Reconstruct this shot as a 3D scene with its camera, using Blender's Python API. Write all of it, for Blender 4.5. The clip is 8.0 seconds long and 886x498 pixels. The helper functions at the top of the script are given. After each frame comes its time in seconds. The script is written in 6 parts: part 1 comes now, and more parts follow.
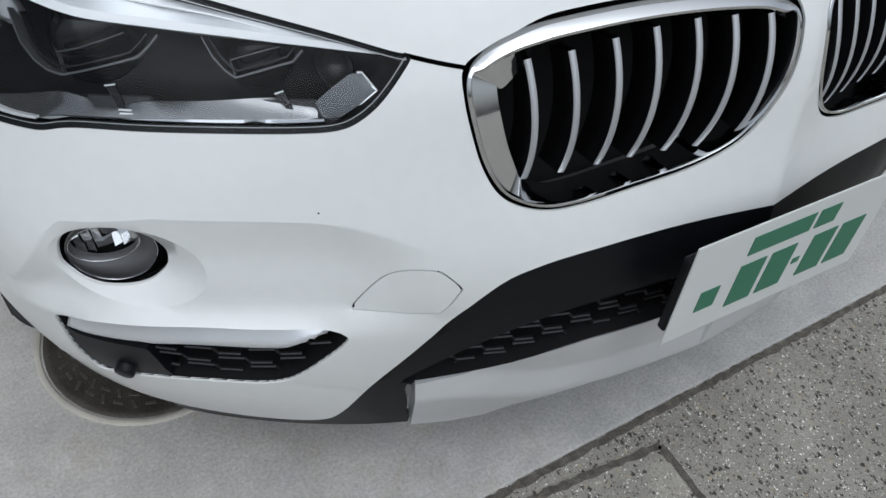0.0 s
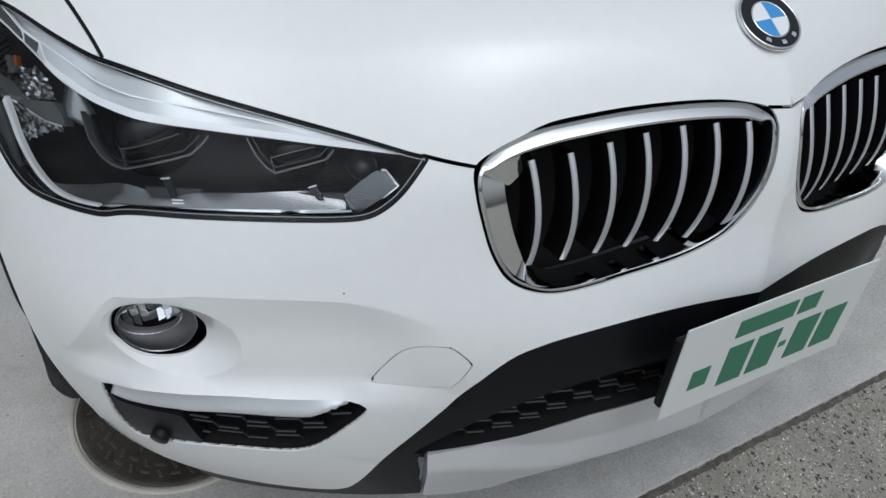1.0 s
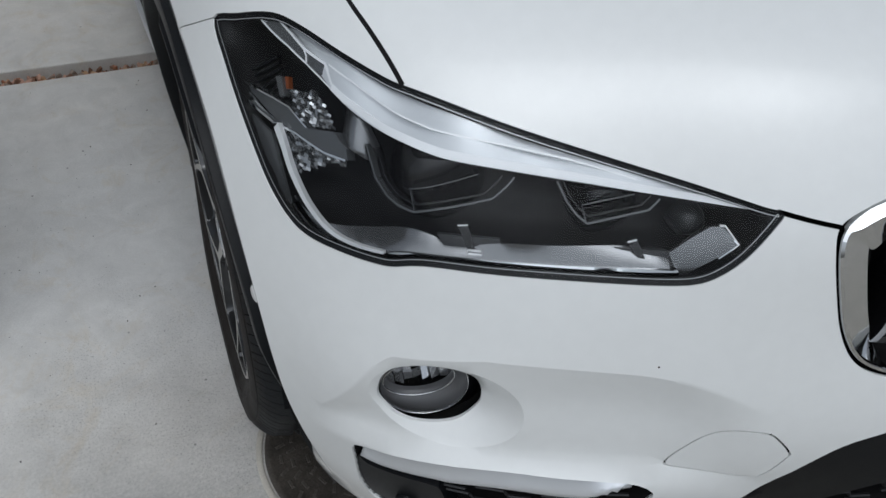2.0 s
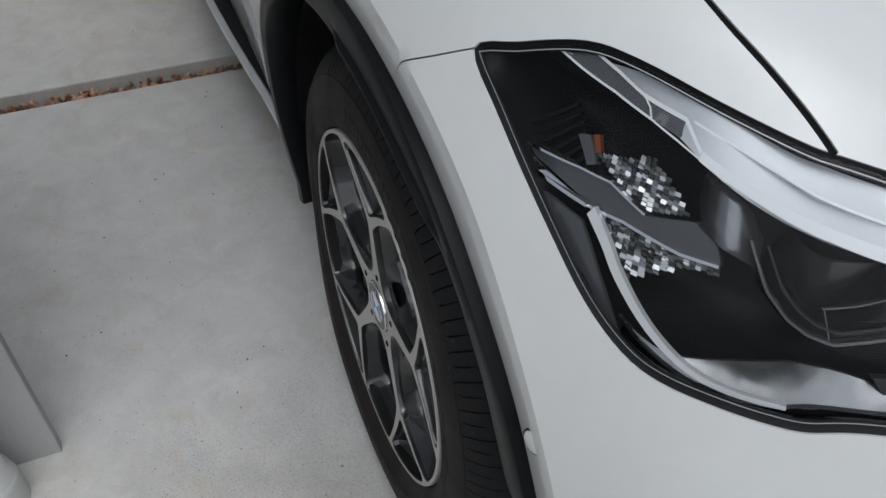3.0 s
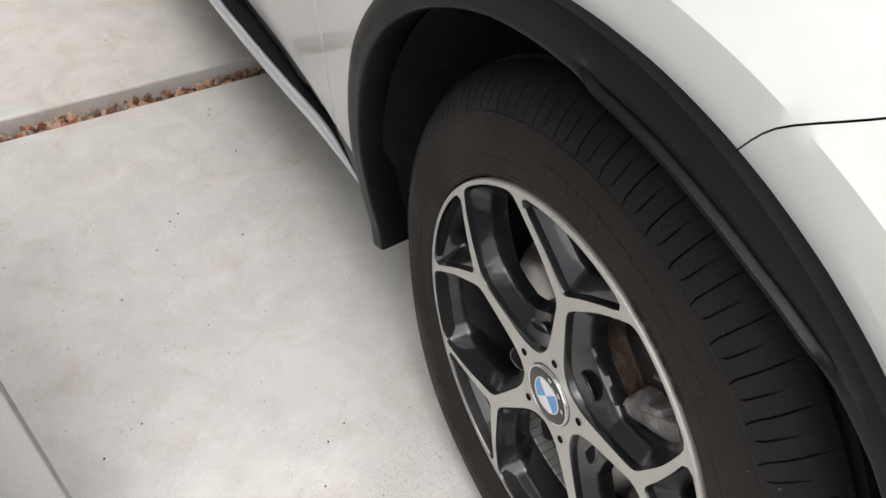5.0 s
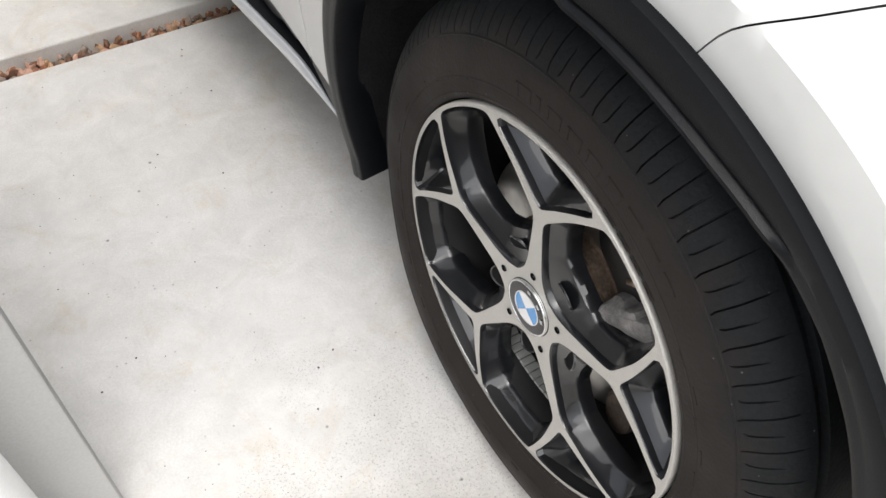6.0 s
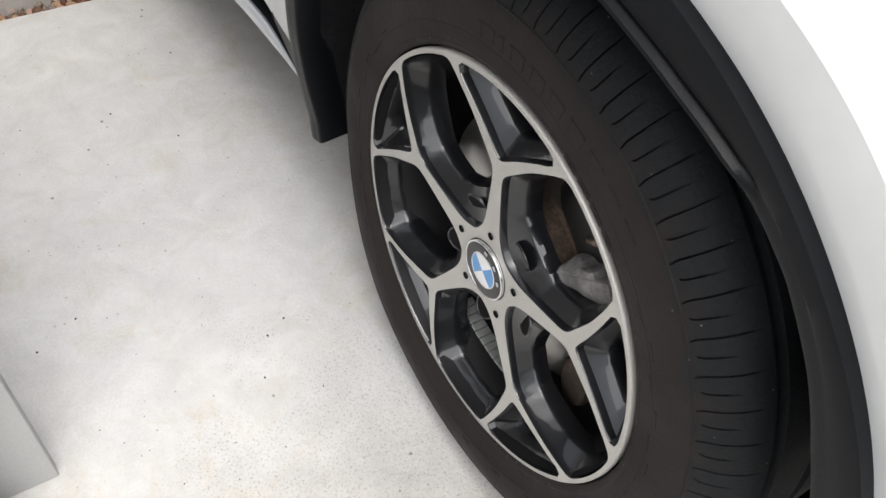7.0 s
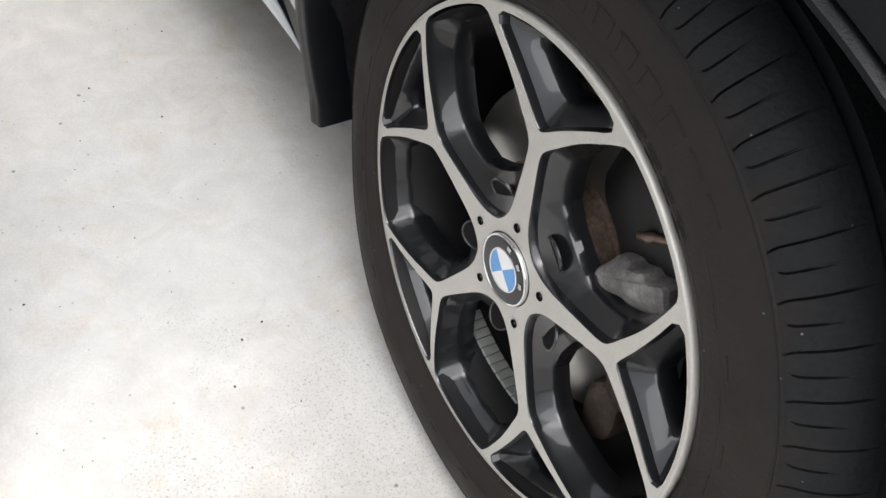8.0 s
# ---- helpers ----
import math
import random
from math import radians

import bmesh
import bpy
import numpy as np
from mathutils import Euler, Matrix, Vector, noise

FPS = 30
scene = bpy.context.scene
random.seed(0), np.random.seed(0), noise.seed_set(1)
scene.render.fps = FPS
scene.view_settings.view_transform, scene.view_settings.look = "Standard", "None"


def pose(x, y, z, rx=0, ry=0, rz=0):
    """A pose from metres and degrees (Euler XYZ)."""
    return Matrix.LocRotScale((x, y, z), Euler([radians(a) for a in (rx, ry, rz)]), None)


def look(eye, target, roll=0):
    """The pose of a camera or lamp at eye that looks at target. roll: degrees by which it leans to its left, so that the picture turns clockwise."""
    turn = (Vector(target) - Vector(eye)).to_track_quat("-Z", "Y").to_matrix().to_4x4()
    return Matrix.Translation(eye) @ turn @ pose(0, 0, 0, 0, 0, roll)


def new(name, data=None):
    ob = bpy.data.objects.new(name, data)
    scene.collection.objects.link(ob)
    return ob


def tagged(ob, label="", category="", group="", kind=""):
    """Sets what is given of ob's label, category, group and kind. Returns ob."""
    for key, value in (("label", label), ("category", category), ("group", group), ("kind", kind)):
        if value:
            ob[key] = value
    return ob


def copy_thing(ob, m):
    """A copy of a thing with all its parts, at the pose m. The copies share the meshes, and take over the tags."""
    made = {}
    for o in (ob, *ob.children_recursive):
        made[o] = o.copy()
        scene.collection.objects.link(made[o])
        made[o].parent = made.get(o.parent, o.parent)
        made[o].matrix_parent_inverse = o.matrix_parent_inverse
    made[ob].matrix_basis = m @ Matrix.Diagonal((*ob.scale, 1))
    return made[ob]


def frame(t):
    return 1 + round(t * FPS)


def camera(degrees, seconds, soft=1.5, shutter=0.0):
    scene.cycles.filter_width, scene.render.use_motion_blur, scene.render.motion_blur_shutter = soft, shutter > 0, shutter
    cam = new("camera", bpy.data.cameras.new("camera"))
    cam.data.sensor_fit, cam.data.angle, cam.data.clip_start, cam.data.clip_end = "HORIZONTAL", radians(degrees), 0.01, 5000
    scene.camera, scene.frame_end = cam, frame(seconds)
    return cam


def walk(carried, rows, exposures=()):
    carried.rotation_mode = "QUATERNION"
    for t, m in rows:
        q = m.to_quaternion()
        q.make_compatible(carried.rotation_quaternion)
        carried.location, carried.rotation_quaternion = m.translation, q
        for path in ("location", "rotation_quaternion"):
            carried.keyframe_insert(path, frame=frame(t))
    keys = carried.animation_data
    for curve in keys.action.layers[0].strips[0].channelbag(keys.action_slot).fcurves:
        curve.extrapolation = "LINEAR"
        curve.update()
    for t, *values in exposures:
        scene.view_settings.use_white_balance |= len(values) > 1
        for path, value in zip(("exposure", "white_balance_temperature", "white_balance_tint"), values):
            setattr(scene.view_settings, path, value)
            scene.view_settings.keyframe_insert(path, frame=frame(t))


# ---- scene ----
cam = camera(56.7, 8.0)
PATH = [
    (0, (-0.734, -0.325, 1.247), (0.024, 0.753, -0.258), 8.7),
    (0.5, (-0.75, -0.353, 1.28), (0.026, 0.801, -0.157), 6.9),
    (1, (-0.77, -0.382, 1.313), (0.014, 0.85, -0.053), 7.6),
    (1.5, (-0.838, -0.31, 1.307), (-0.149, 0.989, -0.049), 7.7),
    (1.7, (-0.874, -0.253, 1.288), (-0.223, 1.054, -0.08), 6.6),
    (2.8, (-1.038, 0.124, 1.137), (-0.454, 1.414, -0.275), 2.8),
    (3, (-1.061, 0.197, 1.122), (-0.474, 1.477, -0.299), 2.7),
    (3.5, (-1.129, 0.363, 1.079), (-0.474, 1.616, -0.334), 2.1),
    (4, (-1.175, 0.467, 1.046), (-0.436, 1.679, -0.363), 2.5),
    (4.5, (-1.181, 0.517, 1.018), (-0.439, 1.703, -0.411), 3.9),
    (5.8, (-1.218, 0.493, 1.038), (-0.503, 1.579, -0.482), 3.3),
    (6, (-1.218, 0.483, 1.034), (-0.493, 1.528, -0.509), 3.8),
    (6.5, (-1.222, 0.468, 1.022), (-0.471, 1.454, -0.547), 6.6),
    (7, (-1.212, 0.463, 0.979), (-0.416, 1.471, -0.555), 8.8),
    (7.5, (-1.19, 0.491, 0.867), (-0.341, 1.554, -0.6), 11.7),
    (8, (-1.198, 0.511, 0.85), (-0.336, 1.568, -0.612), 13.6),
]
walk(cam, [(t, look(eye, target, roll)) for t, eye, target, roll in PATH],
     [(0, -.42, 5950, 7), (1.7, -.60, 5950, 7), (2.8, -.72, 6050, 8), (3.1, -.62, 6100, 8), (3.5, -.1, 6450, 10), (4.5, .36, 6650, 10), (5.8, .70, 6520, 10), (6.5, .78, 6480, 10), (7.0, .62, 6450, 10), (8, .78, 6420, 10)])

# ---- daylight: bright overcast sky over an open driveway ----
world = bpy.data.worlds.new("overcast_sky")
scene.world = world
world.use_nodes = True
wn, wl = world.node_tree.nodes, world.node_tree.links
sky = wn.new("ShaderNodeTexSky")
sky.sky_type, sky.sun_disc = "NISHITA", False
sky.sun_elevation, sky.sun_rotation = radians(72), radians(190)
sky.air_density, sky.dust_density, sky.ozone_density = 1.0, 5.0, 1.0
pale = wn.new("ShaderNodeHueSaturation")
pale.inputs["Saturation"].default_value = 0.25
wl.new(sky.outputs["Color"], pale.inputs["Color"])
wl.new(pale.outputs["Color"], wn["Background"].inputs["Color"])
wn["Background"].inputs["Strength"].default_value = 0.15
sun_data = bpy.data.lights.new("sun", "SUN")
sun_data.energy, sun_data.angle, sun_data.color = 1.0, radians(70), (1.0, 0.98, 0.95)
sun = new("sun", sun_data)
sun.matrix_world = look((-2.2, -6.5, 7.8), (0, 0, 0))

# ---- materials ----
def material(name, colour, rough=0.5, metal=0.0, coat=0.0, vary=0.0, scale=8.0, fine=0.0, fine_scale=300.0, bump=0.0, bump_scale=200.0, rough_vary=0.0, spec=0.5):
    """A surface with two scales of colour variation, a fine relief and an uneven gloss."""
    m = bpy.data.materials.new(name)
    m.use_nodes = True
    n, l = m.node_tree.nodes, m.node_tree.links
    b = n["Principled BSDF"]
    b.inputs["Roughness"].default_value, b.inputs["Metallic"].default_value = rough, metal
    b.inputs["Coat Weight"].default_value, b.inputs["Coat Roughness"].default_value = coat, 0.03
    b.inputs["Base Color"].default_value = (*colour, 1)
    b.inputs["Specular IOR Level"].default_value = spec
    co = n.new("ShaderNodeTexCoord")
    if vary or fine or rough_vary:
        big = n.new("ShaderNodeTexNoise")
        big.inputs["Scale"].default_value, big.inputs["Detail"].default_value = scale, 6
        l.new(co.outputs["Object"], big.inputs["Vector"])
        small = n.new("ShaderNodeTexNoise")
        small.inputs["Scale"].default_value, small.inputs["Detail"].default_value = fine_scale, 3
        l.new(co.outputs["Object"], small.inputs["Vector"])
        total = None
        for node, weight in ((big, vary), (small, fine)):
            span = n.new("ShaderNodeMapRange")
            span.inputs["From Min"].default_value, span.inputs["From Max"].default_value = 0.3, 0.7
            span.inputs["To Min"].default_value, span.inputs["To Max"].default_value = 1 - weight, 1 + weight
            l.new(node.outputs["Fac"], span.inputs["Value"])
            if total is None:
                total = span.outputs["Result"]
            else:
                times = n.new("ShaderNodeMath")
                times.operation = "MULTIPLY"
                l.new(total, times.inputs[0]), l.new(span.outputs["Result"], times.inputs[1])
                total = times.outputs["Value"]
        tint = n.new("ShaderNodeMix")
        tint.data_type, tint.blend_type = "RGBA", "MULTIPLY"
        tint.inputs["Factor"].default_value = 1.0
        tint.inputs["A"].default_value = (*colour, 1)
        l.new(total, tint.inputs["B"])
        l.new(tint.outputs["Result"], b.inputs["Base Color"])
        if rough_vary:
            r = n.new("ShaderNodeMapRange")
            r.inputs["From Min"].default_value, r.inputs["From Max"].default_value = 0.3, 0.7
            r.inputs["To Min"].default_value, r.inputs["To Max"].default_value = max(rough - rough_vary, 0.02), min(rough + rough_vary, 1)
            l.new(big.outputs["Fac"], r.inputs["Value"])
            l.new(r.outputs["Result"], b.inputs["Roughness"])
    if bump:
        grain = n.new("ShaderNodeTexNoise")
        grain.inputs["Scale"].default_value, grain.inputs["Detail"].default_value = bump_scale, 4
        l.new(co.outputs["Object"], grain.inputs["Vector"])
        push = n.new("ShaderNodeBump")
        push.inputs["Strength"].default_value, push.inputs["Distance"].default_value = 1.0, bump
        l.new(grain.outputs["Fac"], push.inputs["Height"])
        l.new(push.outputs["Normal"], b.inputs["Normal"])
    return m


def rubber(name):
    """Tyre rubber: blue-black tread, brown road dust over the side, pale grains of grit."""
    m = material(name, (.0100, .0114, .0130), .66, spec=.22, vary=.25, scale=14, fine=.2, fine_scale=250, bump=.0006, bump_scale=260, rough_vary=.12)
    n, l = m.node_tree.nodes, m.node_tree.links
    b = n["Principled BSDF"]
    base = b.inputs["Base Color"].links[0].from_socket
    co = n.new("ShaderNodeTexCoord")
    flat = n.new("ShaderNodeVectorMath")
    flat.operation = "MULTIPLY"
    flat.inputs[1].default_value = (0, 1, 1)
    size = n.new("ShaderNodeVectorMath")
    size.operation = "LENGTH"
    l.new(co.outputs["Object"], flat.inputs[0]), l.new(flat.outputs["Vector"], size.inputs[0])
    cloud = n.new("ShaderNodeTexNoise")
    cloud.inputs["Scale"].default_value, cloud.inputs["Detail"].default_value = 26, 7
    l.new(co.outputs["Object"], cloud.inputs["Vector"])
    add = n.new("ShaderNodeMath")
    add.operation = "MULTIPLY_ADD"
    add.inputs[1].default_value = .07
    l.new(cloud.outputs["Fac"], add.inputs[0]), l.new(size.outputs["Value"], add.inputs[2])
    dust = n.new("ShaderNodeMapRange")
    for key, value in (("From Min", .318), ("From Max", .350), ("To Min", 1), ("To Max", 0)):
        dust.inputs[key].default_value = value
    l.new(add.outputs["Value"], dust.inputs["Value"])
    brown = n.new("ShaderNodeMix")
    brown.data_type = "RGBA"
    brown.inputs["B"].default_value = (.0185, .0152, .0137, 1)
    l.new(dust.outputs["Result"], brown.inputs["Factor"]), l.new(base, brown.inputs["A"])
    grit = n.new("ShaderNodeTexVoronoi")
    grit.inputs["Scale"].default_value = 120
    l.new(co.outputs["Object"], grit.inputs["Vector"])
    pick = n.new("ShaderNodeSeparateColor")
    l.new(grit.outputs["Color"], pick.inputs["Color"])
    few, dot, both = n.new("ShaderNodeMapRange"), n.new("ShaderNodeMapRange"), n.new("ShaderNodeMath")
    for node, a, c in ((few, .16, .17), (dot, .06, .11)):
        node.inputs["From Min"].default_value, node.inputs["From Max"].default_value = a, c
        node.inputs["To Min"].default_value, node.inputs["To Max"].default_value = 1, 0
    both.operation = "MULTIPLY"
    l.new(pick.outputs["Red"], few.inputs["Value"]), l.new(grit.outputs["Distance"], dot.inputs["Value"])
    l.new(few.outputs["Result"], both.inputs[0]), l.new(dot.outputs["Result"], both.inputs[1])
    pale = n.new("ShaderNodeMix")
    pale.data_type = "RGBA"
    pale.inputs["B"].default_value = (.16, .15, .14, 1)
    l.new(both.outputs["Value"], pale.inputs["Factor"]), l.new(brown.outputs["Result"], pale.inputs["A"])
    l.new(pale.outputs["Result"], b.inputs["Base Color"])
    return m


WHITE = material("white_paint", (.75, .76, .755), .45, coat=1.0, spec=.2, vary=.012, scale=3, fine=.012, fine_scale=60)
PLASTIC = material("black_plastic", (.0050, .0057, .0072), .40, spec=.20, vary=.12, scale=9, fine=.15, bump=.0002, bump_scale=900, rough_vary=.08)
GLOSS = material("gloss_black", (.008, .008, .009), .12, spec=.45)
DARK = material("dark_cavity", (.010, .0098, .0103), .8, spec=.12)
CHROME = material("chrome", (.82, .83, .84), .06, 1.0, rough_vary=.03, scale=30)
SATIN = material("satin_silver", (.78, .80, .83), .28, .6, vary=.03, scale=12)
SLAT = material("slat_silver", (.50, .51, .53), .42, .5)
MACHINED = material("machined_alloy", (.50, .485, .455), .48, .35, vary=.04, scale=20, fine=.05, fine_scale=500, rough_vary=.05)
ALLOY = material("dark_grey_alloy", (.0115, .0123, .0145), .3, .25, coat=1.0, spec=.5, vary=.08, scale=25)
BARREL = material("barrel_grey", (.010, .010, .011), .5, .1, spec=.25, vary=.2, scale=20)
RUBBER = rubber("tyre_rubber")
LINER = material("felt_liner", (.013, .013, .0145), .95, spec=.1, vary=.25, scale=30, fine=.3, bump=.001, bump_scale=300)
STEEL = material("brake_steel", (.42, .41, .39), .3, .9, vary=.1, scale=30)
RUST = material("rusty_iron", (.17, .125, .095), .45, .6, vary=.45, scale=40, fine=.3)
CAST = material("cast_grey", (.25, .24, .235), .6, .4, vary=.4, scale=60, fine=.2, bump=.0015, bump_scale=140)
LEAD = material("weight_grey", (.42, .43, .41), .5, .5, vary=.1, scale=40)
BLUE = material("badge_blue", (.05, .27, .62), .25, coat=.6)
BADGE_WHITE = material("badge_white", (.78, .79, .8), .25, coat=.6)
AMBER = material("amber_plastic", (.22, .055, .015), .3)
PLATE_WHITE = material("plate_white", (.62, .63, .62), .35, vary=.02)
PLATE_GREEN = material("plate_green", (.03, .16, .09), .4)
WALL_GREY = material("grey_wall_paint", (.41, .41, .40), .6, vary=.06, scale=3, fine=.05, bump=.0003, bump_scale=300)
PVC = material("white_pipe", (.52, .52, .51), .4, vary=.06, scale=12, fine=.03)
TINT = material("tinted_window", (.02, .022, .025), .05, coat=.4)
SPEC = material("dirt_speck", (.06, .05, .045), .9)


def glass(name, tint, gloss=0.06, ior=1.28):
    m = bpy.data.materials.new(name)
    m.use_nodes = True
    n, l = m.node_tree.nodes, m.node_tree.links
    n.remove(n["Principled BSDF"])
    clear, shine, mix, fres = (n.new("ShaderNodeBsdf" + "Transparent"), n.new("ShaderNodeBsdfGlossy"), n.new("ShaderNodeMixShader"), n.new("ShaderNodeFresnel"))
    clear.inputs["Color"].default_value = (*tint, 1)
    shine.inputs["Roughness"].default_value = gloss
    fres.inputs["IOR"].default_value = ior
    l.new(fres.outputs["Fac"], mix.inputs["Fac"])
    l.new(clear.outputs["BSDF"], mix.inputs[1]), l.new(shine.outputs["BSDF"], mix.inputs[2])
    l.new(mix.outputs["Shader"], n["Material Output"].inputs["Surface"])
    return m


LENS = glass("clear_lens", (.93, .94, .95), .02)
FOG_LENS = glass("fog_lens", (.95, .955, .96), .03, 1.12)

# ---- building tools ----
from mathutils.geometry import delaunay_2d_cdt


def mesh_from(name, verts, faces, material_, smooth=True, flat_from=None):
    me = bpy.data.meshes.new(name)
    me.from_pydata([tuple(map(float, v)) for v in verts], [], [tuple(map(int, f)) for f in faces])
    me.materials.append(material_)
    if smooth:
        values = np.ones(len(me.polygons), bool)
        if flat_from is not None:
            values[flat_from:] = False
        me.polygons.foreach_set("use_smooth", values)
    me.update()
    return me


def thing(name, label, category, at=(0, 0, 0), group=""):
    """An empty at the base of a thing, to carry its parts."""
    return tagged(place_at(new(name), at), label, category, group)


def place_at(ob, at):
    ob.location = at
    return ob


def part(name, data, parent, label="", at=None, turn=None):
    ob = new(name, data)
    if at is not None:
        ob.location = at
    if turn is not None:
        ob.rotation_euler = turn
    ob.parent = parent
    return tagged(ob, label)


def from_bm(name, bm, material_, smooth=False):
    me = bpy.data.meshes.new(name)
    bm.normal_update()
    bm.to_mesh(me)
    bm.free()
    me.materials.append(material_)
    if smooth:
        me.polygons.foreach_set("use_smooth", np.ones(len(me.polygons), bool))
    return me


def box_bm(size, at=(0, 0, 0), bevel=0.0, segments=2, bm=None, turn=None):
    own = bmesh.new()
    bmesh.ops.create_cube(own, size=1, matrix=Matrix.Diagonal((*size, 1)))
    if bevel:
        bmesh.ops.bevel(own, geom=own.edges[:], offset=bevel, segments=segments, affect="EDGES", profile=0.5)
    own.transform(Matrix.Translation(at) @ (turn or Matrix()))
    if bm is None:
        return own
    tmp = bpy.data.meshes.new("tmp")
    own.to_mesh(tmp)
    own.free()
    bm.from_mesh(tmp)
    bpy.data.meshes.remove(tmp)
    return bm


def smooth_loop(points, per=6, closed=True):
    """A Catmull-Rom curve through a few points."""
    p = np.array(points, float)
    n = len(p)
    out = []
    for i in range(n if closed else n - 1):
        if closed:
            a, b, c, d = p[i - 1], p[i], p[(i + 1) % n], p[(i + 2) % n]
        else:
            a, b, c, d = p[max(i - 1, 0)], p[i], p[i + 1], p[min(i + 2, n - 1)]
        for k in range(per):
            t = k / per
            out.append(.5 * (2 * b + (c - a) * t + (2 * a - 5 * b + 4 * c - d) * t * t + (3 * b - a - 3 * c + d) * t ** 3))
    if not closed:
        out.append(p[-1])
    return np.array(out)


def inside(q, poly):
    """Which of the points q lie in the polygon."""
    x, y = q[:, 0], q[:, 1]
    hit = np.zeros(len(q), bool)
    a, b = poly, np.roll(poly, -1, 0)
    for (x0, y0), (x1, y1) in zip(a, b):
        if y0 != y1:
            cross = (y0 > y) != (y1 > y)
            hit ^= cross & (x < (x1 - x0) * (y - y0) / (y1 - y0) + x0)
    return hit


def lathe(profile, steps, axis="x", start=0.0, end=2 * math.pi):
    """A surface of revolution about the x axis from (x, radius) pairs."""
    full = abs(end - start - 2 * math.pi) < 1e-6
    angles = np.linspace(start, end, steps + 1)[:steps if full else steps + 1]
    verts = [(x, r * math.cos(a), r * math.sin(a)) for a in angles for x, r in profile]
    k, n = len(profile), len(angles)
    faces = [(i * k + j, i * k + j + 1, ((i + 1) % n) * k + j + 1, ((i + 1) % n) * k + j)
             for i in range(n if full else n - 1) for j in range(k - 1)]
    return verts, faces


def sweep(points, profile_r, closed=True, sides=8, flat=1.0, normals=None):
    """A rod along a line of points; flat squeezes it along the second direction."""
    p = np.array(points, float)
    n = len(p)
    tang = (np.roll(p, -1, 0) - np.roll(p, 1, 0)) if closed else np.gradient(p, axis=0)
    tang /= np.linalg.norm(tang, axis=1, keepdims=True)
    ref = np.array(normals, float) if normals is not None else np.tile((0., 0., 1.), (n, 1))
    side = np.cross(tang, ref)
    side /= np.maximum(np.linalg.norm(side, axis=1, keepdims=True), 1e-9)
    up = np.cross(side, tang)
    r = np.broadcast_to(np.asarray(profile_r, float), (n,))
    verts = [p[i] + r[i] * (math.cos(a) * side[i] + flat * math.sin(a) * up[i]) for i in range(n) for a in np.linspace(0, 2 * math.pi, sides, endpoint=False)]
    faces = [(i * sides + j, i * sides + (j + 1) % sides, ((i + 1) % n) * sides + (j + 1) % sides, ((i + 1) % n) * sides + j)
             for i in range(n if closed else n - 1) for j in range(sides)]
    if not closed:
        faces += [tuple(range(sides))[::-1], tuple(range((n - 1) * sides, n * sides))]
    return verts, faces


def prism(outline, depth, bevel=0.0):
    """A plate with the outline given in x, z, lying in the plane y = 0 and reaching back by depth."""
    bm = bmesh.new()
    vs = [bm.verts.new((x, 0, z)) for x, z in outline]
    f = bm.faces.new(vs)
    ext = bmesh.ops.extrude_face_region(bm, geom=[f])
    bmesh.ops.translate(bm, vec=(0, depth, 0), verts=[v for v in ext["geom"] if isinstance(v, bmesh.types.BMVert)])
    bmesh.ops.recalc_face_normals(bm, faces=bm.faces[:])
    if bevel:
        bmesh.ops.bevel(bm, geom=bm.edges[:], offset=bevel, segments=2, affect="EDGES", profile=0.5)
    return bm
